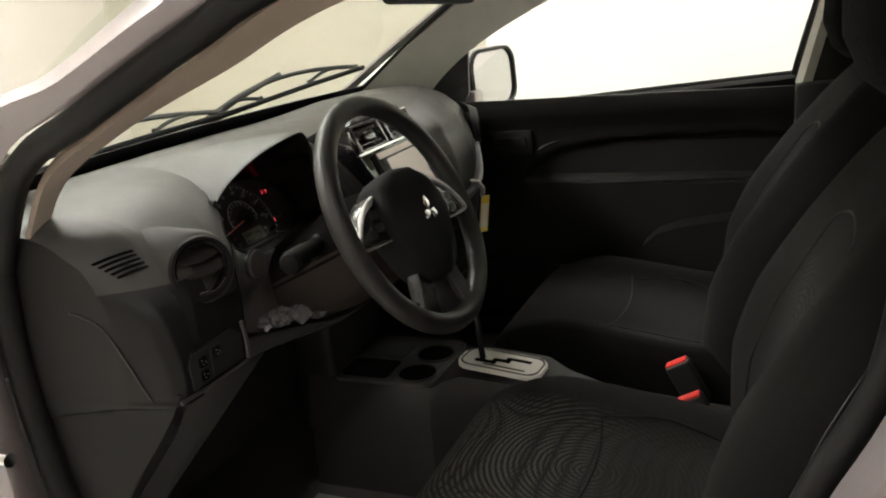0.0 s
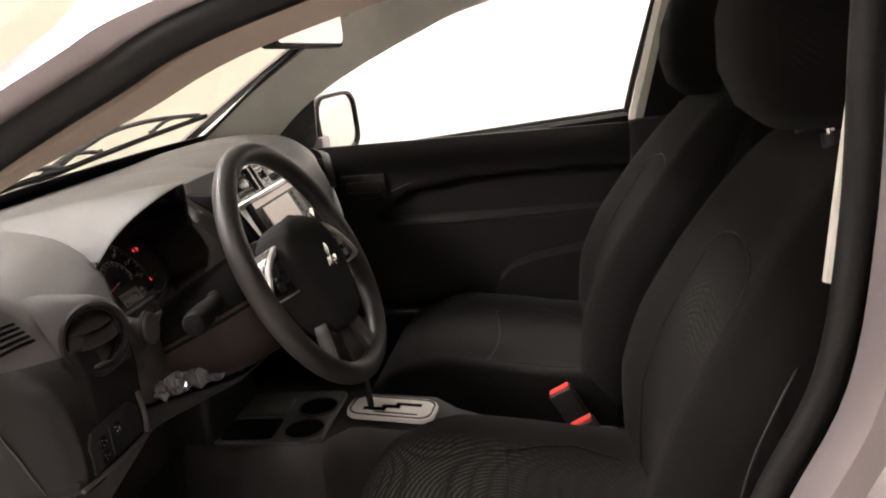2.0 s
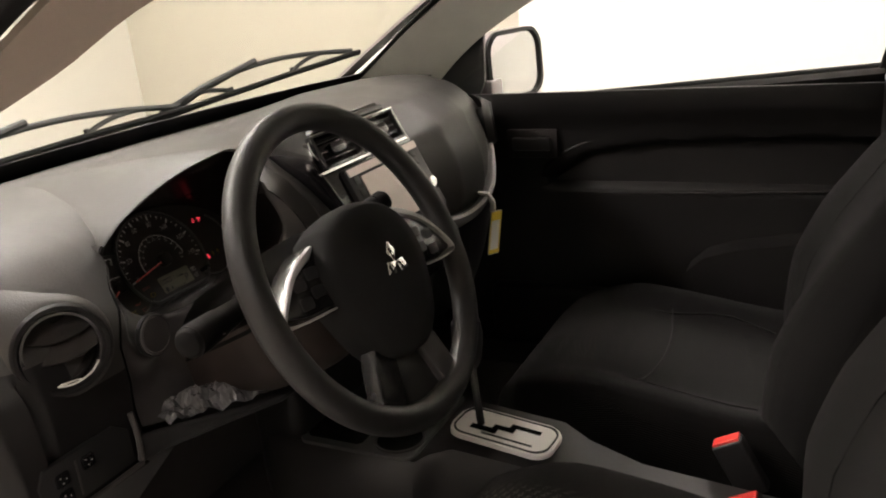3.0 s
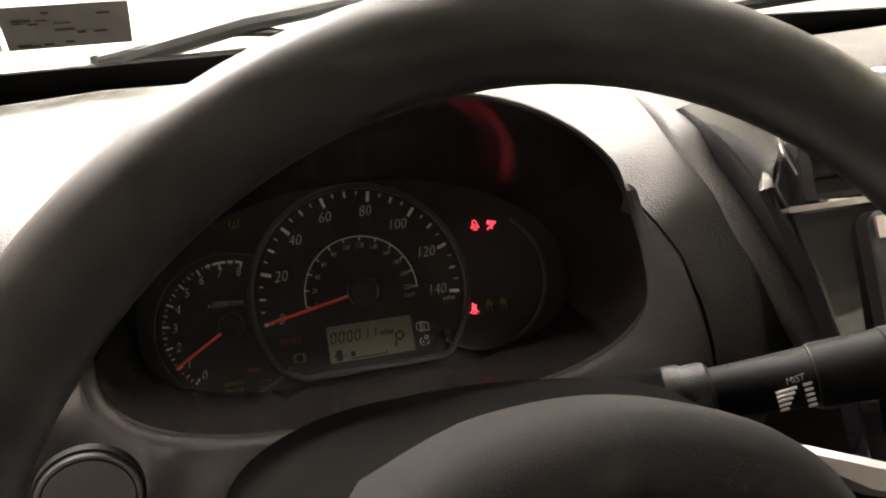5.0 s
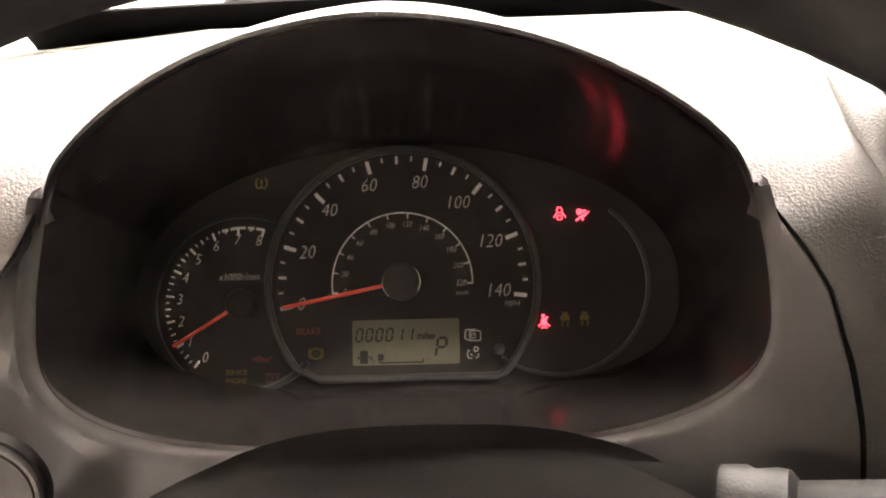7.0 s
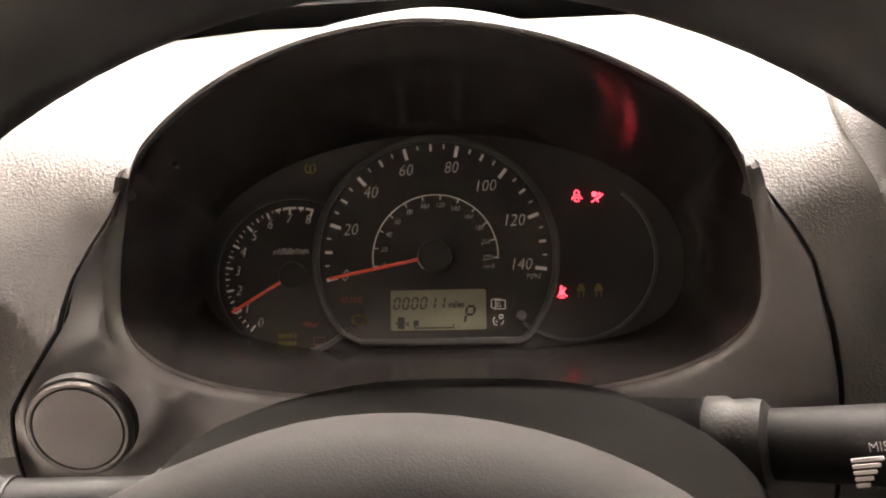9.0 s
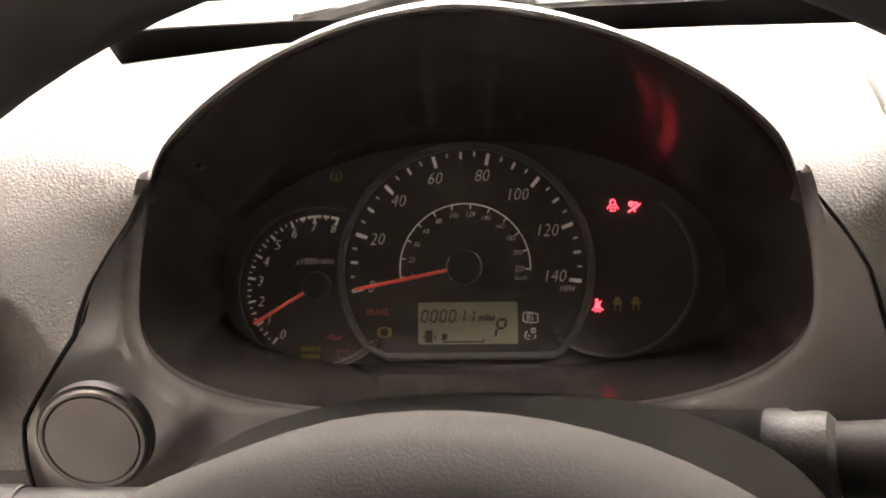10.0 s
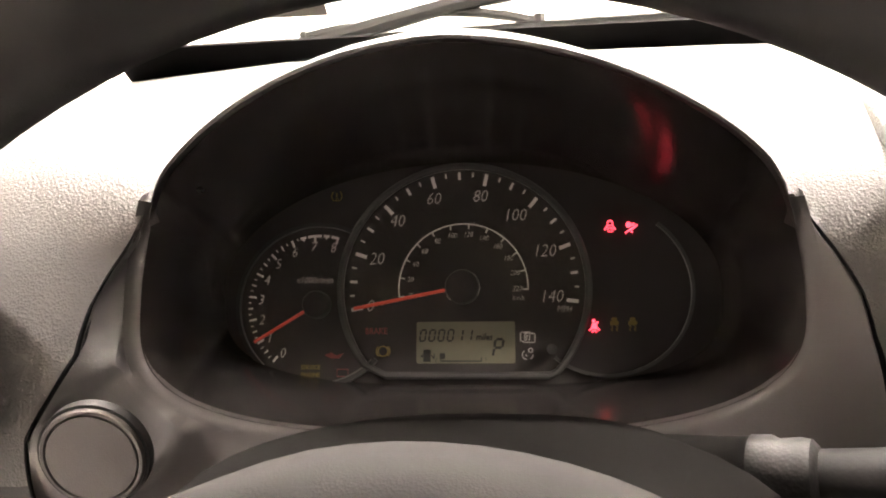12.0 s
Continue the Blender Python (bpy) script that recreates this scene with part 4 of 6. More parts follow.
part("volume_knob", prism(disc(0.010, 24, 0.092, -0.072), 0.004, 0.016, MS, 0.001), CHROME, unit, "chrome volume knob")
for u in (-0.07, 0.0, 0.07):
    k = part("climate_knob", prism(disc(0.022, 32, u, -0.150), -0.004, 0.014, MS, 0.002), BLACKP, stack, "round climate knob")
    part("ring", ring_band(0.022, 0.025, 0, 360, -0.004, 0.006, MS, 40, u, -0.150), CHROME, k)
part("lower_panel", box((-0.155, 0.30, 0.40), (0.055, 0.40, 0.80), 0.02, 3), BLACKP, stack, "black lower centre panel")

part("shoulder_edge", tube(spline([(-0.170, 0.380, 0.994), (-0.176, 0.330, 0.996), (-0.180, 0.275, 0.988), (-0.178, 0.242, 0.965), (-0.164, 0.214, 0.934), (-0.146, 0.198, 0.900), (-0.128, 0.190, 0.868), (-0.122, 0.190, 0.84)], 6), [0.0100 * min(1, i / 14) + 0.0004 for i in range(43)], 14), DASH, dash, "rounded edge beside the centre panel")
wing = [[MS @ Vector((u, v, -0.006)) for u, v in ((-0.098, 0.076), (-0.106, 0.061), (-0.121, 0.043), (-0.130, 0.022), (-0.123, 0.0), (-0.114, -0.030), (-0.107, -0.06))],
        [Vector(p) for p in ((-0.172, 0.300, 0.991), (-0.174, 0.262, 0.983), (-0.170, 0.234, 0.965), (-0.158, 0.208, 0.934), (-0.140, 0.192, 0.900), (-0.124, 0.184, 0.872), (-0.117, 0.182, 0.845))]]
wing = [spline(w, 5) for w in wing]
part("side_wing", loft([[a.lerp(b, k) + Vector((-0.004, -0.006, 0.005)) * math.sin(math.pi * k) for a, b in zip(*wing)] for k in np.linspace(0, 1, 9)], False, False), GLOSS, stack, "gloss black wing of the centre panel")
part("inner_face", prism([(-0.112, 0.058), (0.10, 0.070), (0.11, -0.16), (-0.115, -0.16), (-0.130, -0.04)], -0.075, -0.070, MS), SHROUD, stack, "dark inner face behind the panel")

# glovebox side: silver lower trim with a tag
def glovebox_front(x):
    return lerp(x, (0.13, 0.22, 0.34, 0.43, 0.50, 0.60), (0.180, 0.163, 0.172, 0.202, 0.232, 0.270))


GLOVE = [(x, glovebox_front(x) - 0.006, z) for x, z in ((0.135, 0.797), (0.20, 0.789), (0.28, 0.790), (0.36, 0.803), (0.44, 0.822), (0.50, 0.842), (0.535, 0.868))]
part("glovebox_trim", tube(spline(GLOVE, 6), [lerp(i, (0, 30, 36), (0.0105, 0.0085, 0.004)) for i in range(6 * 6 + 1)], 10, flat=1.5), mat("grey_satin_trim", (0.26, 0.25, 0.25), 0.4), dash, "grey satin trim strip")
part("glovebox_door", sheet(lambda x, k: (x, glovebox_front(x) + 0.004 + 0.05 * k - 0.012 * math.sin(math.pi * k), 0.80 + 0.06 * max(0, x - 0.3) - 0.19 * k), np.linspace(0.13, 0.58, 24), np.linspace(0, 1, 6), 0.01), LOWER, dash, "black glovebox door")
tag = thing("hang_tag", "white paper tag with yellow print hanging from the glovebox", "tag")
mt = facing((0.312, 0.146, 0.735), -4, -8, -10)
part("card", prism(rrect(0.040, 0.084, 0.003, 2, 0, -0.004), 0.0, 0.0010, mt), PAPER, tag, "white paper card")
part("band", prism(rrect(0.039, 0.017, 0.001, 1, 0, 0.028), 0.0010, 0.0016, mt), YELLOW, tag, "yellow printed band")
part("band", prism(rrect(0.039, 0.008, 0.001, 1, 0, -0.041), 0.0010, 0.0016, mt), YELLOW, tag, "yellow printed band")
for u in (-0.0178, 0.0178):
    part("edge_line", prism(rrect(0.0035, 0.080, 0.001, 1, u, -0.004), 0.0010, 0.0015, mt), YELLOW, tag)
part("strap", tube([(0.314, 0.150, 0.770), (0.314, 0.146, 0.782), (0.310, 0.146, 0.796), (0.308, 0.152, 0.808), (0.306, 0.168, 0.810)], [0.009, 0.012, 0.0165, 0.0155, 0.014], 10, flat=0.25), PAPER, tag, "white tape over the trim strip")

# ---- meters ----
meters = thing("instrument_cluster", "dark instrument cluster with white marks and red needles", "instrument cluster")
part("dial_plate", prism([(MC.inverted() @ back_edge(a)).xy * 1.015 for a in AN], -0.004, 0.0, MC), DIAL, meters, "black dial plate")


def ticks(dial, cx, cy, r, a0, a1, n, major, size, wide):
    for i in range(n + 1):
        a = radians(a0 + (a1 - a0) * i / n)
        big = i % major == 0
        mid = major % 2 == 0 and i % (major // 2) == 0
        l = size if big else size * (0.62 if mid else 0.38)
        wd = wide if big else wide * (0.7 if mid else 0.45)
        m = MC @ Matrix.Translation((cx, cy, 0)) @ Matrix.Diagonal((1, 1.03 if dial is speedo else 1, 1, 1)) @ pose(0, 0, 0, 0, 0, math.degrees(a))
        part("tick", box((r - l, -wd / 2, 0.0008), (r, wd / 2, 0.0013), 0, 1, m), MARK, dial, smooth=False)


speedo = thing("speedometer", "", "")
speedo.parent = meters
tach = thing("rev_counter", "", "")
tach.parent = meters
aux = thing("warning_dial", "", "")
aux.parent = meters
A0, A1 = 190.6, -7.2
ticks(speedo, 0, 0, 0.0575, A0, A1, 28, 4, 0.0058, 0.0017)
for i, s in enumerate(("0", "20", "40", "60", "80", "100", "120", "140")):
    u, v = ((-0.0472, -0.0090), (-0.0442, 0.0150), (-0.0337, 0.0344), (-0.0151, 0.0456), (0.0087, 0.0464), (0.0262, 0.0363), (0.0406, 0.0179), (0.0437, -0.0050))[i]
    lettering(s, 0.0090, MC @ Matrix.Translation((u, v, 0.001)), MARK, speedo, "numeral", 0.22)
lettering("MPH", 0.0042, MC @ Matrix.Translation((0.050, -0.0112, 0.001)), MARK, speedo, "lettering", 0.22)
part("scale_arc", ring_band(0.0322, 0.0327, 188, -2, 0.0008, 0.0013, MC, 48), MARK, speedo)
for i, s in enumerate(("0", "20", "40", "60", "80", "100", "120", "140", "160", "180", "200", "220")):
    a = radians(188 - 190 * i / 11)
    part("tick", box((0.0300, -0.0003, 0.0008), (0.0325, 0.0003, 0.0013), 0, 1, MC @ pose(0, 0, 0, 0, 0, math.degrees(a))), MARK, speedo, smooth=False)
    lettering(s, 0.0038, MC @ Matrix.Translation((0.0270 * math.cos(a), 0.0270 * math.sin(a), 0.001)), MARK, speedo, "numeral", 0.22)
lettering("km/h", 0.0034, MC @ Matrix.Translation((0.0275, -0.0055, 0.001)), MARK, speedo, "lettering", 0.22)
RINGM2 = mat("bright_satin_ring", (0.35, 0.34, 0.33), 0.3, 0.6)
RINGM = mat("dark_satin_ring", (0.065, 0.063, 0.062), 0.35, 0.4)
# speedometer surround: an arc closed by a flat foot
arc = [(0.0622 * math.cos(radians(a)), 0.0622 * math.sin(radians(a))) for a in np.linspace(-42, 218, 60)]
loop = [(u, v) for u, v in arc] + [(-0.0385, -0.0435), (0.0425, -0.0435)]
loop = [loop[-1]] + loop[:-1]
part("surround", tube([MC @ Vector((u, v, 0.002)) for u, v in loop], 0.0019, 8, closed=True), RINGM, speedo, "dark satin surround")
needle_a = 191.0
part("needle", box((0.008, -0.0008, 0.005), (0.0555, 0.0008, 0.0062), 0.0003, 1, MC @ pose(0, 0, 0, 0, 0, needle_a)), NEEDLE, speedo, "red pointer")
part("hub_cap", prism(disc(0.0085, 32), 0.0, 0.0085, MC, 0.002), DIAL, speedo, "black round hub cap")
part("hub_ring", ring_band(0.0085, 0.0089, 150, 230, 0.004, 0.0062, MC), CHROME, speedo)
part("hub_ring", ring_band(0.0085, 0.0089, -30, 50, 0.004, 0.0062, MC), CHROME, speedo)
# LCD
part("lcd", prism(rrect(0.049, 0.0206, 0.001, 2, 0.0012, -0.0273), 0.0004, 0.001, MC), LCD, speedo, "olive odometer display")
STROKES = {"0": "abcdef", "1": "bc", "P": "abefg"}


def segment_digit(ch, u, v, h):
    """A slanted display character made of straight strokes."""
    w, t, b = h * 0.48, h * 0.15, None
    cells = {"a": (0, 1, w * 0.8, t), "g": (0, 0, w * 0.8, t), "d": (0, -1, w * 0.8, t), "f": (-1, 0.5, t, h * 0.40), "b": (1, 0.5, t, h * 0.40), "e": (-1, -0.5, t, h * 0.40), "c": (1, -0.5, t, h * 0.40)}
    m = MC @ Matrix.Translation((u, v, 0))
    m = m @ Matrix(((1, 0.16, 0, 0), (0, 1, 0, 0), (0, 0, 1, 0), (0, 0, 0, 1)))
    for k in STROKES[ch]:
        cx, cy, a, c = cells[k]
        cx, cy = cx * w / 2, cy * h / 2
        b = box((cx - a / 2, cy - c / 2, 0.001), (cx + a / 2, cy + c / 2, 0.0012), 0, 1, m, b)
    part("display_digit", b, LCDINK, speedo, smooth=False)


for i, ch in enumerate("000011"):
    segment_digit(ch, -0.0200 + 0.0046 * i, -0.0238, 0.0055)
segment_digit("P", 0.0174, -0.0300, 0.0084)
lettering("miles", 0.0046, MC @ Matrix.Translation((0.0104, -0.0248, 0.0011)), LCDINK, speedo, "lettering", 0.18, weight=0.03)
part("fuel_block", prism(rrect(0.0027, 0.0029, 0.0003, 1, -0.0103, -0.0340), 0.001, 0.0012, MC), LCDINK, speedo)
part("fuel_bar", prism(rrect(0.020, 0.0007, 0.0003, 1, -0.001, -0.0365), 0.001, 0.0012, MC), LCDINK, speedo)
part("fuel_sign", prism([(-0.0198, -0.0368), (-0.0162, -0.0368), (-0.0162, -0.0312), (-0.0166, -0.0308), (-0.0194, -0.0308), (-0.0198, -0.0312)], 0.001, 0.0012, MC), LCDINK, speedo)
part("fuel_hose", tube([MC @ Vector(p) for p in ((-0.0158, -0.0335, 0.0012), (-0.0150, -0.0345, 0.0012), (-0.0146, -0.0355, 0.0012), (-0.0143, -0.0330, 0.0012))], 0.00025, 5), LCDINK, speedo)
part("fuel_arrow", prism([(-0.0200, -0.0330), (-0.0200, -0.0350), (-0.0213, -0.0340)], 0.001, 0.0012, MC), LCDINK, speedo)
for u in (-0.011, 0.009):
    part("fuel_mark", prism(rrect(0.0006, 0.002, 0.0002, 1, u, -0.0357), 0.001, 0.0012, MC), LCDINK, speedo)
lettering("0", 0.003, MC @ Matrix.Translation((-0.0135, -0.0362, 0.0011)), LCDINK, speedo, "numeral", 0.18)
lettering("1", 0.003, MC @ Matrix.Translation((0.0112, -0.0355, 0.0011)), LCDINK, speedo, "numeral", 0.18)


def outline(u, v, pts, closed=False, r=0.00030):
    return tube([MC @ Vector((u + a * 0.001, v + b * 0.001, 0.0011)) for a, b in pts], r, 6, closed=closed)


def ring_points(cu, cv, r, n=14):
    return [(cu + r * math.cos(i * math.tau / n), cv + r * math.sin(i * math.tau / n)) for i in range(n)]


ic = part("icon", outline(0.0318, -0.0252, [(-1.3, 1.9), (-1.0, 2.2), (3.3, 2.2), (3.6, 1.9), (3.6, -1.9), (3.3, -2.2), (-1.0, -2.2), (-1.3, -1.9)], True, 0.00022), MARK, speedo, "small printed sign")
part("stroke", outline(0.0318, -0.0252, [(1.6, 2.9), (-3.0, 2.7), (-3.4, 2.3), (-3.5, -1.2), (-1.6, -2.2)], False, 0.00022), MARK, ic)
part("stroke", outline(0.0318, -0.0252, [(-0.4, 1.1), (1.0, 1.1), (1.0, -1.1), (-0.4, -1.1)], True, 0.0002), MARK, ic)
ic = part("icon", outline(0.0318, -0.0330, ring_points(1.4, 1.7, 1.0), True, 0.00022), MARK, speedo, "small printed sign")
for pts in ([(-1.6, 1.4), (-2.5, 0.6), (-2.7, -0.8), (-2.0, -2.2), (-0.6, -2.6)], [(-1.3, -0.3), (-0.3, -1.3)], [(2.5, -0.3), (2.3, -1.6), (1.3, -2.4)]):
    part("stroke", outline(0.0318, -0.0330, pts, False, 0.00022), MARK, ic)
# rev counter
TC = (-0.0741, -0.0081)
ticks(tach, TC[0], TC[1], 0.0362, 232, 74, 32, 4, 0.0036, 0.0009)
for i in range(9):
    a = radians(234.0 + (76.0 - 234.0) * i / 8)
    lettering(str(i), 0.0072, MC @ Matrix.Translation((TC[0] + 0.0300 * math.cos(a), TC[1] + 0.0300 * math.sin(a), 0.001)), MARK, tach, "numeral", 0.22)
for i in range(5):
    part("red_zone", ring_band(0.0350, 0.0362, 106 - 6.6 * i, 101.4 - 6.6 * i, 0.0008, 0.0012, MC, 4, *TC), MARK, tach)
lettering("x1000r/min", 0.0048, MC @ Matrix.Translation((-0.076, 0.0045, 0.001)), MARK, tach, "lettering", 0.22)
part("surround", ring_band(0.0402, 0.0422, 62, 318, 0.0, 0.003, MC, 64, *TC), BLACKP, tach)
part("chrome_arc", ring_band(0.0390, 0.0398, 262, 316, 0.0008, 0.0022, MC, 24, *TC), RINGM2, tach, "satin arc")
part("needle", box((0.006, -0.0007, 0.004), (0.0365, 0.0007, 0.0052), 0.0003, 1, MC @ Matrix.Translation((*TC, 0)) @ pose(0, 0, 0, 0, 0, 211)), NEEDLE, tach, "red pointer")
part("hub_cap", prism(disc(0.0070, 32, *TC), 0.0, 0.007, MC, 0.002), DIAL, tach, "black round hub cap")
# warning lamps
AC = (0.0705, -0.0020)
part("surround", ring_band(0.0408, 0.0424, 232, 412, 0.0, 0.003, MC, 64, *AC), RINGM, aux)


dl = part("door_lamp", outline(0.0734, 0.0297, [(-1.2, 2.0), (-0.7, 2.9), (0.7, 2.9), (1.2, 2.0), (1.2, 0.6), (-1.2, 0.6)], True), REDLAMP, aux, "lit red warning lamp")
for pts in ([(-1.2, 0.4), (-2.7, -1.6)], [(1.2, 0.4), (2.7, -1.6)], [(-1.1, -0.8), (1.1, -0.8)], [(-1.1, -0.8), (-1.0, -2.6), (1.0, -2.6), (1.1, -0.8)]):
    part("stroke", outline(0.0734, 0.0297, pts), REDLAMP, dl)
al = part("airbag_lamp", prism([(0.0836 + a * 0.001, 0.0290 + b * 0.001) for a, b in ring_points(-1.15, 1.4, 1.4)], 0.0008, 0.0014, MC), REDLAMP, aux, "lit red warning lamp")
part("stroke", prism([(0.0836 + a * 0.001, 0.0290 + b * 0.001) for a, b in ring_points(1.2, 1.6, 0.75)], 0.0008, 0.0014, MC), REDLAMP, al)
for pts in ([(-2.8, -2.7), (-1.0, -1.4), (0.6, -0.8), (2.2, 0.6), (3.1, 1.4)], [(-0.2, -1.2), (0.6, -2.5)], [(-0.6, -0.9), (1.0, -0.1)]):
    part("stroke", outline(0.0836, 0.0290, pts, False, 0.00042), REDLAMP, al)
bl = part("belt_lamp", prism([(0.0644 + a * 0.001, -0.0197 + b * 0.001) for a, b in ((-1.0, -1.3), (1.0, -1.3), (1.4, -0.4), (0.6, 1.7), (-0.8, 1.7), (-1.6, -0.4))], 0.0008, 0.0014, MC), REDLAMP, aux, "lit red warning lamp")
part("stroke", prism([(0.0644 + a * 0.001, -0.0197 + b * 0.001) for a, b in ring_points(-0.25, 2.7, 0.8)], 0.0008, 0.0014, MC), REDLAMP, bl)
for pts in ([(-1.0, -1.0), (-2.6, -2.0)], [(1.0, -1.0), (2.6, -2.0)], [(-1.2, -2.9), (0.0, -1.9), (1.2, -2.9)], [(0.7, 1.0), (1.8, 2.3)]):
    part("stroke", outline(0.0644, -0.0197, pts, False, 0.00036), REDLAMP, bl)
# lamps that stay dark
AMBERP = mat("unlit_amber_lamp", (0.16, 0.115, 0.015), 0.5)
REDP = mat("unlit_red_lamp", (0.16, 0.02, 0.02), 0.5)
lettering("BRAKE", 0.0044, MC @ Matrix.Translation((-0.0437, -0.0216, 0.001)), REDP, speedo, "warning_word", 0.0, weight=0.02)
for row, word in enumerate(("SERVICE", "ENGINE", "SOON")):
    lettering(word, 0.0032, MC @ Matrix.Translation((-0.0770, -0.0395 - 0.0038 * row, 0.001)), AMBERP, tach, "warning_word", 0.0, weight=0.01)
brk = part("brake_lamp", outline(-0.0401, -0.0316, ring_points(0, 0, 2.5, 20), True, 0.00035), AMBERP, speedo, "unlit amber warning lamp")
for q in (-1, 1):
    part("stroke", outline(-0.0401, -0.0316, [(q * 3.4 * math.cos(radians(d)), 3.4 * math.sin(radians(d))) for d in range(-45, 46, 15)], False, 0.00035), AMBERP, brk)
tyre_lamp = part("tyre_lamp", outline(-0.0654, 0.0481, [(-1.7, 2.6), (-2.6, 1.2), (-2.6, -0.6), (-1.8, -2.1), (1.8, -2.1), (2.6, -0.6), (2.6, 1.2), (1.7, 2.6)], False, 0.00036), AMBERP, tach, "unlit amber warning lamp")
part("stroke", outline(-0.0654, 0.0481, [(0, 1.9), (0, -0.2)], False, 0.0004), AMBERP, tyre_lamp)
part("stroke", outline(-0.0654, 0.0481, ring_points(0, -1.1, 0.3, 8), True, 0.0003), AMBERP, tyre_lamp)
for u in (0.0740, 0.0828):
    skid = part("skid_lamp", prism(rrect(0.0042, 0.0022, 0.0006, 3, u, -0.0182), 0.0008, 0.0014, MC), AMBERP, aux, "unlit amber warning lamp")
    part("stroke", prism(rrect(0.0026, 0.0016, 0.0005, 3, u, -0.0163), 0.0008, 0.0014, MC), AMBERP, skid)
    for q in (-1, 1):
        part("stroke", outline(u, -0.0208, [(q * 1.2 - 0.5, 1.2), (q * 1.2 + 0.5, 0.3), (q * 1.2 - 0.5, -0.5), (q * 1.2 + 0.3, -1.3)], False, 0.0003), AMBERP, skid)
oil = part("oil_lamp", prism([(-0.0700, -0.0335), (-0.0665, -0.0350), (-0.0625, -0.0350), (-0.0602, -0.0325), (-0.0640, -0.0335), (-0.0665, -0.0320)], 0.0008, 0.0012, MC), REDP, tach, "unlit red warning lamp")
bat = part("battery_lamp", outline(-0.0605, -0.0420, [(-2.8, 1.6), (2.8, 1.6), (2.8, -2.0), (-2.8, -2.0)], True, 0.0003), REDP, tach, "unlit red warning lamp")
part("reset_knob", tube([MC @ Vector(p) for p in ((0.0433, -0.0313, 0.0), (0.0433, -0.0313, 0.014))], 0.0025, 14), GLOSS, meters, "glossy black trip reset stalk")

# ---- steering wheel and column ----
MW = facing((DRV, 0.0, 0.920), 24.7)
SPOKE = mat("dark_satin_spoke", (0.012, 0.0115, 0.011), 0.25, coat=0.2, mottle=0.04)
MH = MW @ pose(0, 0, 0, 0, 0, -6.5)  # hub and spokes, turned slightly to the right
wheel = thing("steering_wheel", "black three-spoke steering wheel with silver trim", "steering wheel")
part("rim", tube([MW @ Vector((0.1695 * math.cos(a), 0.1695 * math.sin(a), 0)) for a in AN], 0.0152, 20, closed=True), LEATHER, wheel, "black moulded rim")
pad = spline([(-0.066, 0.046, 0), (-0.034, 0.0610, 0), (0.0, 0.066, 0), (0.034, 0.0610, 0), (0.062, 0.046, 0), (0.078, 0.014, 0), (0.076, -0.030, 0), (0.050, -0.085, 0), (0.022, -0.104, 0), (0.0, -0.106, 0), (-0.022, -0.104, 0), (-0.050, -0.085, 0), (-0.077, -0.030, 0), (-0.083, 0.014, 0), (-0.066, 0.046, 0)], 4)[:-1]
rings = []
for k, (s, d) in enumerate(((0.96, -0.030), (1.0, -0.012), (1.0, 0.006), (0.97, 0.016), (0.88, 0.024), (0.6, 0.030), (0.25, 0.032))):
    rings.append([MH @ Vector((p.x * s, p.y * s - 0.01 * (1 - s), d - 0.05 * max(p.y * s, 0) ** 1.0 * 0.3)) for p in pad])
part("airbag_cover", loft(rings), PAD, wheel, "black airbag cover")
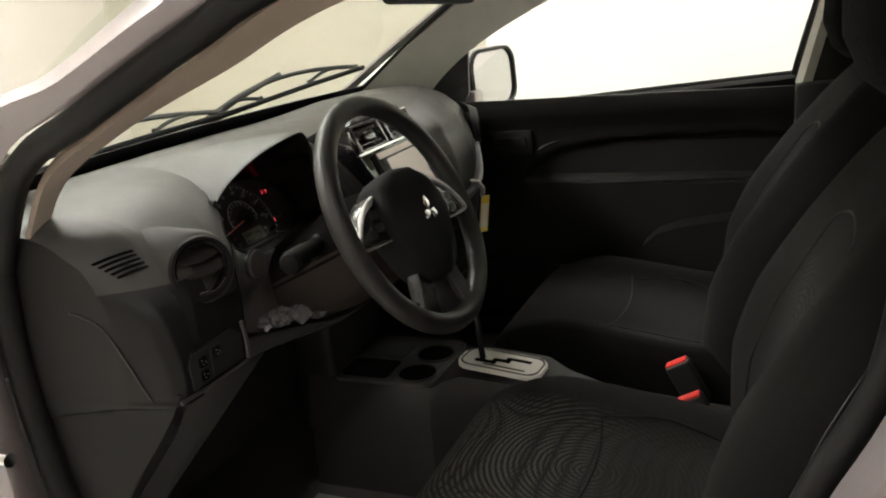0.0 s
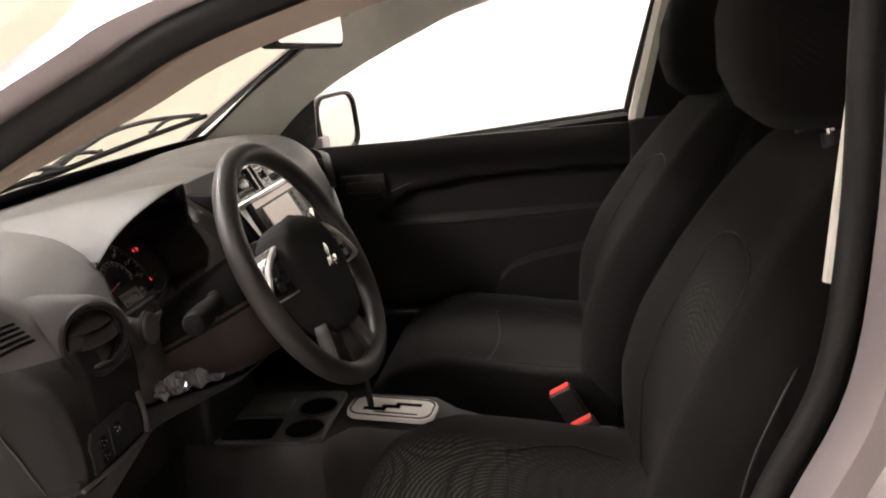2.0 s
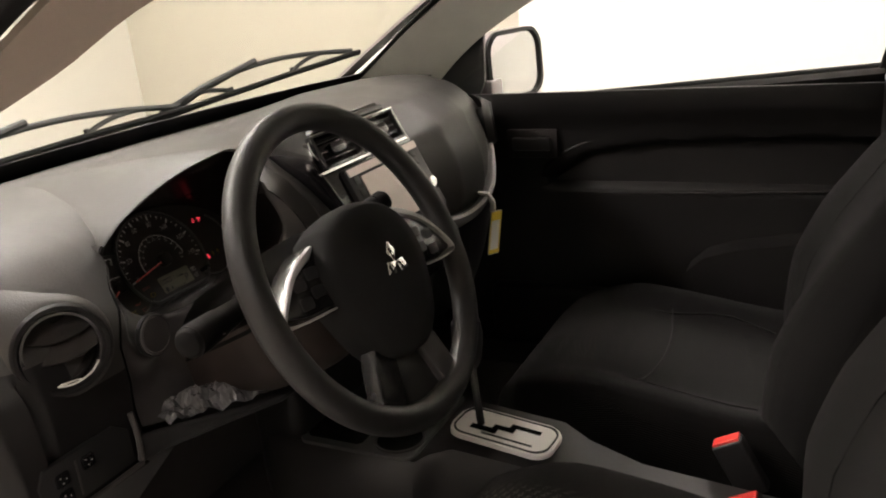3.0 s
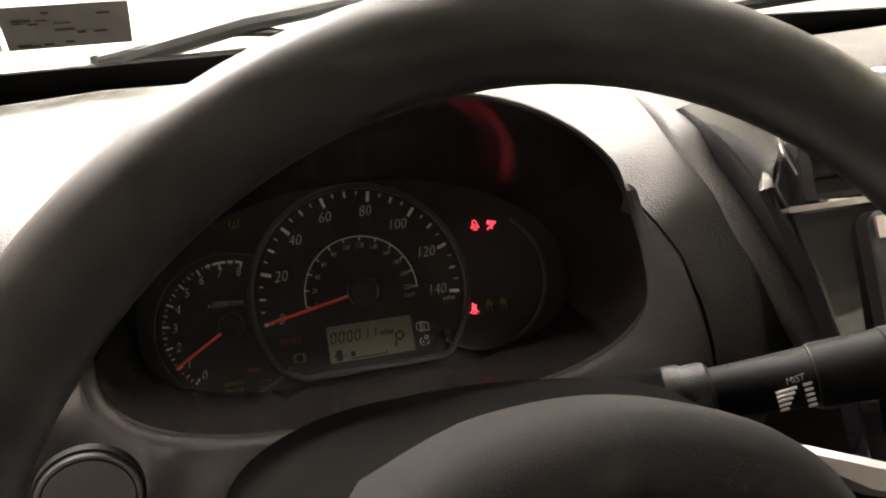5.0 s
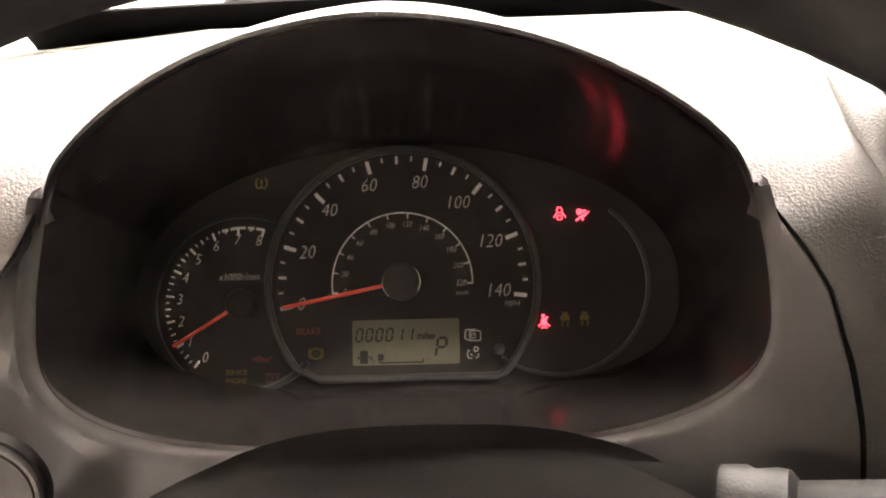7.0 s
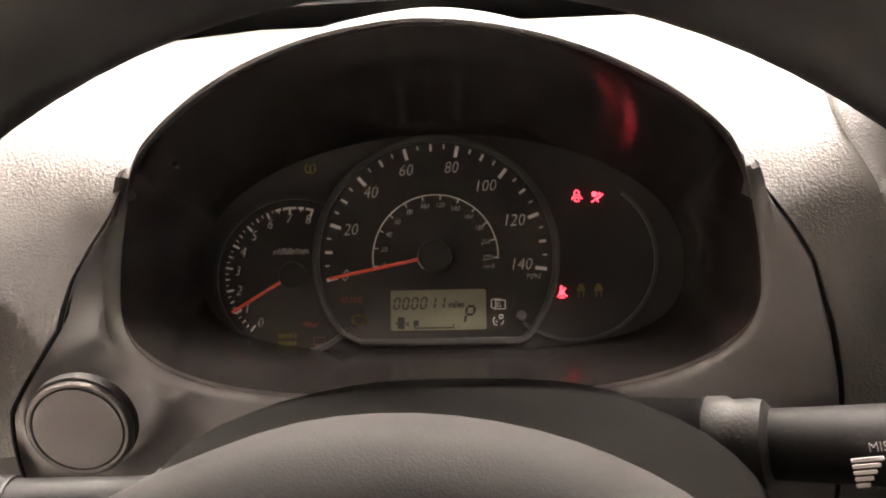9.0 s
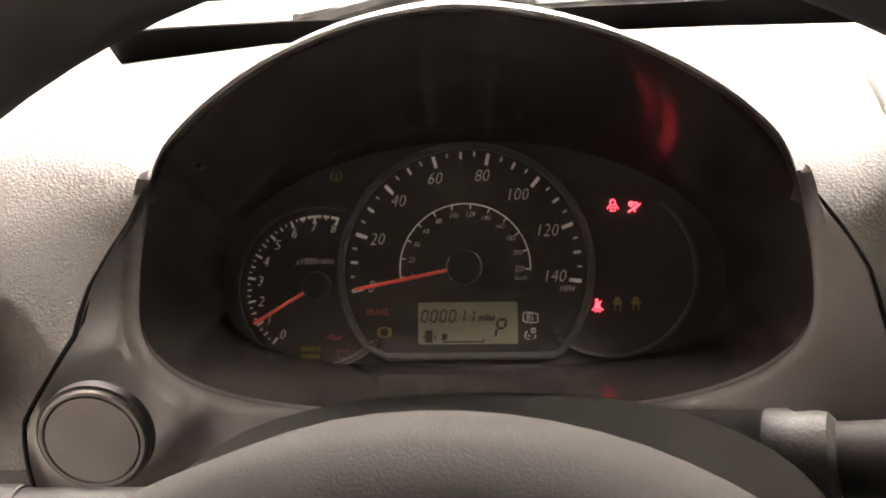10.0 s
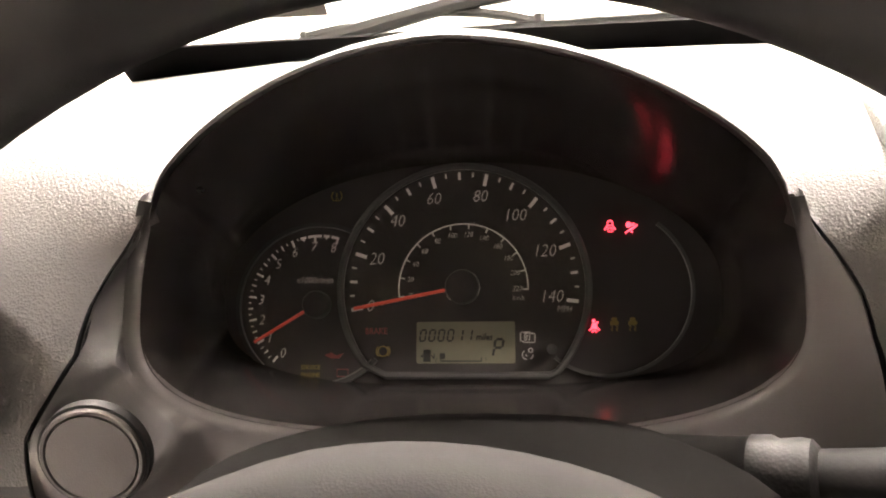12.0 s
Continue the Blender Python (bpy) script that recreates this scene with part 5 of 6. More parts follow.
for s in (-1, 1):
    o = [(0.060, 0.038), (0.092, 0.036), (0.118, 0.022), (0.140, 0.0), (0.154, -0.020), (0.120, -0.027), (0.070, -0.026)]
    o = [(s * u, v) for u, v in o]
    sp = part("spoke", prism(o if s > 0 else o[::-1], -0.020, 0.009 if s > 0 else 0.003, MH, 0.004), SPOKE, wheel, "dark glossy side spoke")
    fall = 0.0 if s > 0 else 0.007
    edge = spline([(0.054, 0.050, 0), (0.088, 0.042, 0), (0.119, 0.026, 0), (0.141, 0.004, 0), (0.1555, -0.016, 0), (0.151, -0.026, 0), (0.118, -0.0295, 0), (0.080, -0.028, 0)], 6)
    if s < 0:
        edge = spline([(0.080, 0.037, 0), (0.098, 0.031, 0), (0.121, 0.018, 0), (0.141, -0.003, 0), (0.1545, -0.021, 0), (0.150, -0.029, 0), (0.118, -0.031, 0), (0.080, -0.030, 0)], 6)
    rows = []
    for n, p in enumerate(edge):
        way = (edge[min(n + 1, len(edge) - 1)] - edge[max(n - 1, 0)]).normalized()
        q = p + Vector((way.y, -way.x, 0)) * lerp(n, (0, 4, 9, 16, 22, 28, 42), (0.0030, 0.0100, 0.0088, 0.0062, 0.0042, 0.0028, 0.0018))
        rows.append([MH @ Vector((s * a.x, a.y, d)) for a, d in ((p, -0.014), (p, 0.0105 - fall), (p.lerp(q, 0.2), 0.0127 - fall), (p.lerp(q, 0.8), 0.0127 - fall), (q, 0.0100 - fall), (q, -0.012))])
    part("silver_trim", loft(rows), SILVER, sp, "satin silver trim strip")
    for i in range(2):
        for j in range(2):
            part("button", prism(rrect(0.018, 0.012, 0.003, 3, s * (0.093 + 0.022 * i), 0.012 - 0.019 * j - 0.007 * i), 0.009 if s > 0 else 0.003, 0.0104 if s > 0 else 0.0044, MH, 0.0005), BLACKP, sp)
    lo = [(0.020, -0.098), (0.048, -0.080), (0.060, -0.100), (0.075, -0.146), (0.040, -0.160), (0.030, -0.125)]
    lo = [(s * u, v) for u, v in lo]
    # the right one is paler to carry the light it reflects
    part("lower_spoke", prism(lo if s < 0 else lo[::-1], -0.018, 0.002, MH, 0.003), TRIM if s > 0 else SPOKE, wheel, "lower spoke, reflected light put into its grey" if s > 0 else "dark lower spoke")
part("lower_spoke_web", prism([(-0.034, -0.098), (0.034, -0.098), (0.045, -0.158), (-0.045, -0.158)], -0.022, -0.006, MH, 0.003), BLACKP, wheel)
MB = MH @ Matrix.Translation((0, -0.010, 0))
loz = [(0, 0.0225), (0.0082, 0.0112), (0, 0.0), (-0.0082, 0.0112)]
badge = part("badge", prism(loz, 0.0295, 0.0345, MB, 0.001), CHROME, wheel, "chrome emblem of plain lozenges")
for a in (120, -120):
    part("lozenge", prism(loz, 0.0295, 0.0345, MB @ pose(0, 0, 0, 0, 0, a), 0.001), CHROME, badge)

column = thing("steering_column", "dark plastic steering column cover with two stalks", "steering column")
COLUMN_STATIONS = ((-0.035, 0.066, 0.036, 0.060), (-0.050, 0.084, 0.050, 0.075), (-0.085, 0.100, 0.062, 0.085), (-0.13, 0.105, 0.0585, 0.088), (-0.20, 0.106, 0.052, 0.085), (-0.26, 0.104, 0.044, 0.080))


def column_half(lo, hi):
    rings = []
    for d, sx, top, bot in COLUMN_STATIONS:
        r = []
        for i in range(25):
            a = radians(lo + (hi - lo) * i / 24)
            c, q = math.cos(a), math.sin(a)
            r.append(MW @ Vector((sx * math.copysign(abs(c) ** 0.75, c), (top if q > 0 else bot) * math.copysign(abs(q) ** 0.75, q), d)))
        rings.append(r)
    return loft(rings)


# one plastic in two colours: shade above, warm reflected light below
part("upper_cover", column_half(-1.5, 181.5), COLUMN, column, "upper half of the column cover, shade put into its colour")
part("lower_cover", column_half(178.6, 361.4), mat("warm_lit_column_plastic", (0.026, 0.0195, 0.0170), 0.6, grain=0.08, grain_scale=1800, spec=0.15), column, "lower half of the column cover, warm reflection put into its colour")
for root, end in (((-0.318, 0.128, 0.892), (-0.272, 0.1125, 0.9135)), ((-0.398, 0.118, 0.888), (-0.437, 0.100, 0.899))):
    root, end = Vector(root), Vector(end)
    part("stalk_socket", tube([root.lerp(end, k) for k in (0, 0.5, 0.85, 1.0)], [0.030, 0.0205, 0.0165, 0.0150], 24), COLUMN, column, "flared socket of the stalk")
for s in (-1, 1):
    a, b = (Vector((-0.271, 0.112, 0.9140)), Vector((-0.182, 0.076, 0.938))) if s > 0 else (Vector((-0.438, 0.100, 0.899)), Vector((-0.546, 0.084, 0.902)))
    st = part("stalk", tube([a, a.lerp(b, 0.06), a.lerp(b, 0.2), a.lerp(b, 0.54), a.lerp(b, 0.555), a.lerp(b, 0.90), a.lerp(b, 0.97), b], [0.0100, 0.0106, 0.0110, 0.0122, 0.0132, 0.0140, 0.0130, 0.007] if s > 0 else [0.0105, 0.0112, 0.0118, 0.0138, 0.0150, 0.0165, 0.0160, 0.009], 24), STALK, column, "black control stalk")
    part("boot", tube([a.lerp(b, -0.04), a.lerp(b, 0.02), a.lerp(b, 0.04), a.lerp(b, 0.10), a.lerp(b, 0.13), a.lerp(b, 0.15)], [0.0150, 0.0150, 0.0138, 0.0142, 0.0136, 0.0110], 20), SEAL, st, "rubber boot")
    part("knob", tube([a.lerp(b, 0.80), a.lerp(b, 0.83), a.lerp(b, 0.95), a.lerp(b, 1.01), a.lerp(b, 1.04)], [0.012, 0.0158, 0.0164, 0.0130, 0.005] if s < 0 else [0.008, 0.0143, 0.0146, 0.011, 0.003], 24), STALK, st, "dark end knob")
    part("collar", tube([a.lerp(b, 0.54), a.lerp(b, 0.555)], 0.0128 if s > 0 else 0.0146, 24), SEAL, st)
    ml = Matrix.Translation(a.lerp(b, 0.36 if s > 0 else 0.72)) @ facing((0, -0.0140, 0.002), 10, -17 if s > 0 else 9, 17 if s > 0 else -4)
    for k in range(5):
        part("sign", prism(rrect(0.0085 - 0.0012 * k, 0.0011, 0.0003, 1, -0.0006 * k, 0.0030 - k * 0.0019), 0.0, 0.0004, ml), MARK, st, "printed stalk sign")
        part("sign", prism(rrect(0.0035, 0.0012, 0.0003, 1, 0.0085, 0.0030 - k * 0.0023), 0.0, 0.0004, ml), MARK, st, "printed stalk sign")
    if s > 0:
        lettering("MIST", 0.0042, ml @ Matrix.Translation((0.0045, 0.0062, 0.0002)), MARK, st)

# ---- seats ----
def seat(name, cx, dy, label, lean=0.0, slim=1.0):
    s = thing(name, label, "car seat", "front seats")
    m = Matrix.Translation((cx, dy, 0))
    m[1][2], m[1][3] = -lean, dy + 0.55 * lean

    def cushion():
        rings = []
        ys = np.interp(np.linspace(0, 6, 25), range(7), (0.015, 0.0, -0.04, -0.12, -0.25, -0.38, -0.50))
        ws = np.interp(ys, (-0.50, -0.38, -0.25, -0.12, -0.04, 0.0, 0.015), (0.25, 0.255, 0.255, 0.245, 0.225, 0.195, 0.15))
        zs = [v.z for v in spline([(0, 0, z) for z in (0.450, 0.502, 0.535, 0.546, 0.530, 0.510, 0.500)], 4)]
        for y, w, z in zip(ys, ws, zs):
            r = []
            for i in range(49):
                u = -1 + 2 * i / 48
                b = 0.034 * math.exp(-((abs(u) - 0.80) / 0.22) ** 2) * min(1, max(0, -y / 0.16))
                fall = 0.14 * max(0, (abs(u) - 0.84) / 0.16) ** 2.2
                r.append(m @ Vector((u * w, y, z + b - fall)))
            r += [m @ Vector((w, y, 0.36)), m @ Vector((-w, y, 0.36))]
            rings.append(r)
        return loft(rings)

    # passenger cushion takes the shaded copy of the cloth
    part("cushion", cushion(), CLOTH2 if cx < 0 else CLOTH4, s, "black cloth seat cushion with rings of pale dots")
    # sewn groove across the cushion and the two along its bolsters
    def on_top(u, y):
        return m @ Vector((u, y, lerp(y, (-0.50, -0.38, -0.25, -0.12, -0.04, 0.0), (0.500, 0.510, 0.530, 0.546, 0.535, 0.502)) + 0.0005 + 0.034 * math.exp(-((abs(u) / 0.25 - 0.80) / 0.22) ** 2) * min(1, max(0, -y / 0.16))))
    part("seam", tube([on_top(u, -0.25 + 0.02 * (u / 0.15) ** 2) for u in np.linspace(-0.15, 0.15, 13)], 0.0016, 6), SEAL, s, "sewn seam")
    for e in (-1, 1):
        part("seam", tube([on_top(e * (0.15 + 0.012 * math.sin(i)), -0.02 - 0.04 * i) for i in range(11)], 0.0014, 6), SEAL, s, "sewn seam")
    # backrest
    zs = (0.48, 0.56, 0.66, 0.76, 0.86, 0.94, 1.00, 1.035, 1.05)
    yc = (-0.455, -0.465, -0.475, -0.505, -0.550, -0.590, -0.625, -0.655, -0.69)
    ws = (0.235, 0.250, 0.262, 0.262, 0.250, 0.225, 0.195, 0.165, 0.12)
    dp = (0.13, 0.14, 0.14, 0.13, 0.12, 0.11, 0.095, 0.075, 0.03)
    bo = (0.02, 0.040, 0.048, 0.045, 0.032, 0.018, 0.006, 0.0, 0.0)
    rings = []
    prof5 = spline([(z, y, w) for z, y, w in zip(zs, yc, ws)], 4)
    for v in prof5:
        z, y, w = v
        d, b = lerp(z, zs, dp), lerp(z, zs, bo)
        r = []
        for i in range(49):
            u = -1 + 2 * i / 48
            f = b * math.exp(-((abs(u) - 0.78) / 0.24) ** 2) - 0.055 * max(0, (abs(u) - 0.80) / 0.20) ** 2.2
            r.append(m @ Vector((u * w, y + f, z)))
        r += [m @ Vector((w * 0.98, y - d * 0.7, z)), m @ Vector((w * 0.8, y - d, z)), m @ Vector((-w * 0.8, y - d, z)), m @ Vector((-w * 0.98, y - d * 0.7, z))]
        rings.append(r)
    part("backrest", loft(rings), CLOTH3 if cx < 0 else CLOTH, s, "black cloth backrest with side bolsters")
    def on_back(u, z):
        v = [lerp(z, zs, k) for k in (yc, ws, bo)]
        return m @ Vector((u * v[1], v[0] + v[2] * math.exp(-((abs(u) - 0.78) / 0.24) ** 2) + 0.0008, z))
    for e in (-1, 1):
        part("seam", tube([on_back(e * (0.56 - 0.10 * ((z - 0.52) / 0.36) ** 2), z) for z in np.linspace(0.52, 0.88, 19)], 0.0016, 6), SEAL, s, "sewn seam")
    part("seam", tube([on_back(0.46 * math.sin(a), 0.88 + 0.035 * math.cos(a)) for a in np.linspace(-math.pi / 2, math.pi / 2, 19)], 0.0016, 6), SEAL, s, "sewn seam")
    # headrest
    rings = []
    up = 0.022 if cx < 0 else 0.0
    for z, w, y0, y1 in ((1.038, 0.085, -0.60, -0.70), (1.058, 0.112, -0.575, -0.712), (1.103, 0.125, -0.555, -0.718), (1.163, 0.130, -0.553, -0.715), (1.213, 0.125, -0.565, -0.710), (1.248, 0.105, -0.59, -0.70), (1.263, 0.07, -0.62, -0.68)):
        y1 += 0.022 if cx > 0 else 0.0
        r = []
        for i in range(32):
            a = i * math.tau / 32
            c, q = math.cos(a), math.sin(a)
            r.append(m @ Vector((w * slim * math.copysign(abs(c) ** 0.65, c), (y0 + y1) / 2 + (y0 - y1) / 2 * math.copysign(abs(q) ** 0.7, q), z + up)))
        rings.append(r)
    head = part("headrest", loft(rings), CLOTH, s, "black cloth headrest")
    for u in (-0.06, 0.06):
        part("post", tube([m @ Vector((u, -0.665, 1.03)), m @ Vector((u, -0.655, 1.09))], 0.006, 10), CHROME, head, "steel headrest post")
        part("guide", tube([m @ Vector((u, -0.667, 1.035)), m @ Vector((u, -0.664, 1.052))], 0.013, 10), BLACKP, s, "black headrest guide")
    side = -1 if cx < 0 else 1
    part("side_cover", box((cx + side * 0.255 - 0.012, dy - 0.56, 0.33), (cx + side * 0.255 + 0.012, dy - 0.06, 0.44), 0.01), BLACKP, s, "black plastic side cover")
    part("piping", tube(spline([m @ Vector((side * 0.262, -0.455, 0.50)), m @ Vector((side * 0.275, -0.50, 0.62)), m @ Vector((side * 0.270, -0.535, 0.76)), m @ Vector((side * 0.24, -0.60, 0.88))], 6), 0.0016, 6), BLACKP, s, "grey seam piping")
    for x in (-0.2, 0.2):
        part("rail", box((cx + x - 0.02, dy - 0.48, 0.296), (cx + x + 0.02, dy - 0.04, 0.37), 0.005), BLACKP, s, "steel seat rail")
    return s


seat("driver_seat", -0.36, 0.0, "black cloth driver's seat with dotted centre panels", 0.0, 0.95)
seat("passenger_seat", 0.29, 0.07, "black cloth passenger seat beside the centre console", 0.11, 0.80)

rear = thing("rear_bench", "black cloth rear bench seat behind the front seats", "car seat")
part("cushion", box((-0.64, -1.10, 0.30), (0.56, -0.82, 0.50), 0.05, 4), CLOTH, rear)
part("backrest", box((-0.64, -0.07, 0.0), (0.56, 0.07, 0.50), 0.05, 4, Matrix.Translation((0, -1.14, 0.46)) @ pose(0, 0, 0, 18)), CLOTH, rear)


def buckle(x, y, z, label):
    b = thing("seat_belt_buckle", label, "belt buckle", "seat belt buckles")
    m = Matrix.Translation((x, y, z)) @ pose(0, 0, 0, -28, 0, 0)
    part("housing", box((-0.013, -0.023, -0.090), (0.013, 0.023, -0.002), 0.005, 3, m), BLACKP, b, "black buckle housing")
    part("press_button", box((-0.010, -0.020, -0.004), (0.010, 0.020, 0.0018), 0.002, 2, m), RED, b, "red press button")
    part("stem", tube([m @ Vector((0, 0, -0.08)), (x, y - 0.075, z - 0.16), (x, y - 0.08, z - 0.235)], 0.012, 8, flat=0.5), BLACKP, b)


buckle(0.036, -0.314, 0.527, "black seat-belt buckle with a red button beside the passenger seat")
buckle(-0.114, -0.354, 0.537, "black seat-belt buckle with a red button beside the driver's seat")

# ---- centre console ----
console = thing("floor_console", "black floor console with cup holders between the seats", "console")
CXC = -0.055


def console_ring(y, w, top):
    r = []
    for u, z in ((-1.12, 0.30), (-1.08, top - 0.06), (-1.0, top - 0.015), (-0.9, top), (0.9, top), (1.0, top - 0.015), (1.08, top - 0.06), (1.12, 0.30)):
        r.append((CXC + u * w, y, z))
    return r


part("body", loft([console_ring(*a) for a in ((0.36, 0.112, 0.53), (0.20, 0.110, 0.525), (0.10, 0.108, 0.525), (0.085, 0.090, 0.530), (0.05, 0.078, 0.540), (-0.08, 0.075, 0.528), (-0.12, 0.072, 0.505), (-0.20, 0.07, 0.48), (-0.42, 0.07, 0.46))]), mat("dark_console_plastic", (0.027, 0.0245, 0.0238), 0.5, grain=0.15), console, "black console shell")
CPLATE = mat("grey_console_plastic", (0.085, 0.083, 0.080), 0.36, grain=0.1)
part("tray_plate", prism(rrect(0.208, 0.205, 0.02, 5), 0.0, 0.006, Matrix.Translation((CXC, 0.206, 0.5255)), 0.002), CPLATE, console, "grey console plate")
for u, v in ((-0.058, 0.145), (0.030, 0.145)):
    c = part("cup_holder", ring_band(0.036, 0.0395, 0, 360, 0.0, 0.0095, Matrix.Translation((CXC + u, v, 0.5255)), 40), TRIM, console, "round cup holder")
    # flat black disc in place of the holder's shaded depth
    part("well", prism(disc(0.0365, 32), 0.0, 0.0075, Matrix.Translation((CXC + u, v, 0.5255))), SLOT, c)
# no hollow here: a flat black plate carries the bin's shade
part("open_bin", prism(rrect(0.075, 0.10, 0.01), 0.0, 0.0078, Matrix.Translation((CXC - 0.052, 0.248, 0.5255))), SLOT, console, "flat black plate giving the open bin's shade")
part("lid", prism(rrect(0.07, 0.095, 0.006), 0.0, 0.010, Matrix.Translation((CXC + 0.035, 0.250, 0.5255)), 0.002), CPLATE, console, "grey lid")

sel = thing("gear_selector", "automatic gear selector with a satin silver gate plate", "gear lever")
MG = Matrix.Translation((-0.066, -0.012, 0.541)) @ pose(0, 0, 0, 4.5, 0, -4)
part("gate_plate", prism(rrect(0.082, 0.165, 0.026, 6), 0.0, 0.008, MG, 0.003), mat("pale_satin_plate", (0.90, 0.87, 0.84), 0.35, mottle=0.04), sel, "satin silver gate plate")
part("inner_rim", loft([[MG @ Vector((u, v, d)) for u, v in rrect(0.073 - g, 0.155 - g, 0.022, 6)] for g, d in ((0.0, 0.007), (0.0, 0.0095), (0.0045, 0.0095), (0.0045, 0.007))], True, False), BLACKP, sel)
zig = [(-0.017, 0.052), (-0.006, 0.052), (-0.006, 0.020), (0.006, 0.020), (0.006, -0.004), (0.018, -0.004), (0.018, -0.052), (0.009, -0.052), (0.009, -0.014), (-0.004, -0.014), (-0.004, 0.010), (-0.017, 0.010)]
part("gate_slot", prism(zig[::-1], 0.0070, 0.0092, MG, 0.0005), SLOT, sel, "black stepped gate slot")
part("position_marks", box((-0.024, -0.052, 0.0075), (-0.0205, 0.030, 0.0088), 0, 1, MG), SHROUD, sel, "dark strip of position marks")
lever = part("lever", tube([MG @ Vector(p) for p in ((0, 0.040, 0.0), (0.0, 0.048, 0.05), (0.002, 0.058, 0.11))], [0.006, 0.006, 0.007], 12), BLACKP, sel, "black lever")
part("knob", tube([MG @ Vector(p) for p in ((0.002, 0.056, 0.10), (0.002, 0.059, 0.115), (0.003, 0.064, 0.15), (0.003, 0.067, 0.172), (0.003, 0.068, 0.180))], [0.010, 0.018, 0.024, 0.022, 0.010], 18), LEATHER, lever)

# pedals' area and paper floor cover
fm = thing("paper_floor_mat", "pale grey paper cover lying on the carpet", "floor mat")
part("sheet", box((-0.60, 0.02, 0.302), (-0.22, 0.34, 0.306), 0.001), MATGREY, fm)

# ---- passenger door ----
door = thing("passenger_door", "closed passenger door with a black plastic inner panel", "car door")


def dp(y, z):
    x = 0.655 - 0.025 * math.exp(-((z - 0.93) / 0.05) ** 2) + 0.012 * math.sin((z - 0.4) * 6)
    # recess behind the sweeping crease
    top = lerp(y, (-0.5, -0.35, -0.1, 0.06, 0.16), (0.855, 0.857, 0.850, 0.825, 0.76))
    if 0.72 < z < top and y < 0.16:
        x += 0.018 * min(1, (top - z) / 0.012) * min(1, (z - 0.72) / 0.012)
    return (x, y, z)


part("inner_panel", sheet(dp, np.linspace(-0.50, 0.46, 66), [0.33, 0.42, 0.5, 0.58, 0.64] + list(np.linspace(0.68, 0.91, 56)) + [0.93, 0.945], 0.02, None), DOORP, door, "black moulded inner panel")
part("sill_top", sheet(lambda y, k: (0.63 + 0.07 * k, y, lerp(y, (-0.5, 0.3, 0.46), (0.960, 0.908, 0.90)) + 0.006 * math.sin(math.pi * k)), np.linspace(-0.50, 0.46, 20), np.linspace(0, 1, 6), 0.02), mat("matt_black_sill_plastic", (0.010, 0.0092, 0.0088), 0.85, grain=0.3, grain_scale=600, spec=0.08), door, "black window sill")
part("window_seal", tube([(0.695, -0.50, 0.966), (0.695, 0.3, 0.914), (0.695, 0.42, 0.908)], 0.006, 8), SEAL, door, "black window seal")
part("crease", tube(spline([(0.645, -0.48, 0.862), (0.645, -0.30, 0.862), (0.645, -0.08, 0.855), (0.645, 0.06, 0.832), (0.646, 0.14, 0.790), (0.65, 0.17, 0.755)], 6), 0.005, 8), DOORP, door, "raised crease line")
part("crease", tube(spline([(0.648, -0.48, 0.735), (0.648, -0.1, 0.722), (0.65, 0.12, 0.72)], 6), 0.005, 8), DOORP, door, "raised crease line")
part("armrest", prism([(-0.14, 0.52), (-0.16, 0.575), (-0.195, 0.607), (-0.25, 0.625), (-0.38, 0.648), (-0.48, 0.655), (-0.48, 0.50), (-0.16, 0.50)], 0.575, 0.665, Matrix(((0, 0, 1, 0), (1, 0, 0, 0), (0, 1, 0, 0), (0, 0, 0, 1)))), DOORP, door, "black armrest")
h = part("pull_recess", box((0.628, 0.12, 0.800), (0.645, 0.24, 0.865), 0.006), SHROUD, door, "dark handle recess")
part("handle", box((0.618, 0.135, 0.818), (0.632, 0.225, 0.848), 0.006), BLACKP, h, "black inner handle")
part("door_pocket", box((0.60, -0.40, 0.36), (0.66, 0.30, 0.50), 0.02, 3), DOORP, door, "black door pocket")
part("mirror_triangle", prism([(0.43, 0.915), (0.40, 0.99), (0.35, 1.045), (0.29, 1.075), (0.297, 0.965), (0.325, 0.915)], 0.0, 0.012, pose(0.662, 0, 0, 90, 0, 90), 0.002), BLACKP, door, "black mirror triangle")

# ---- labels on the windscreen ----
def screen_label(x0, x1):
    p = thing("windscreen_label", "grey printed paper label stuck inside the windscreen", "label", "windscreen labels")

    def on(u, v, off):
        x = x0 + (x1 - x0) * u
        return Vector(ws(x, 0.112 + 0.075 * v)) + Vector((0, -0.52, -0.85)) * off
    part("paper", sheet(lambda u, v: on(u, v, 0.004), np.linspace(0, 1, 6), np.linspace(0, 1, 6), 0.0006), POSTER, p, "grey printed paper")
    rnd = random.Random(int(-x0 * 1000))
    for i in range(14):
        u, v, w, h = rnd.uniform(0.06, 0.75), rnd.uniform(0.08, 0.85), rnd.uniform(0.05, 0.18), rnd.uniform(0.02, 0.07)
        part("print_bar", sheet(lambda a, b: on(u + w * a, v + h * b, 0.0055), (0, 1), (0, 1), 0.0002), INK, p)


screen_label(-0.590, -0.502)
screen_label(-0.682, -0.594)

# ---- mirrors and wipers ----
dm = thing("door_mirror", "mauve-grey door mirror with a bright reflecting glass", "wing mirror")
MM = facing((0.812, 0.282, 0.986), 2, -14) @ Matrix.Diagonal((1.14, 1.1, 1, 1))
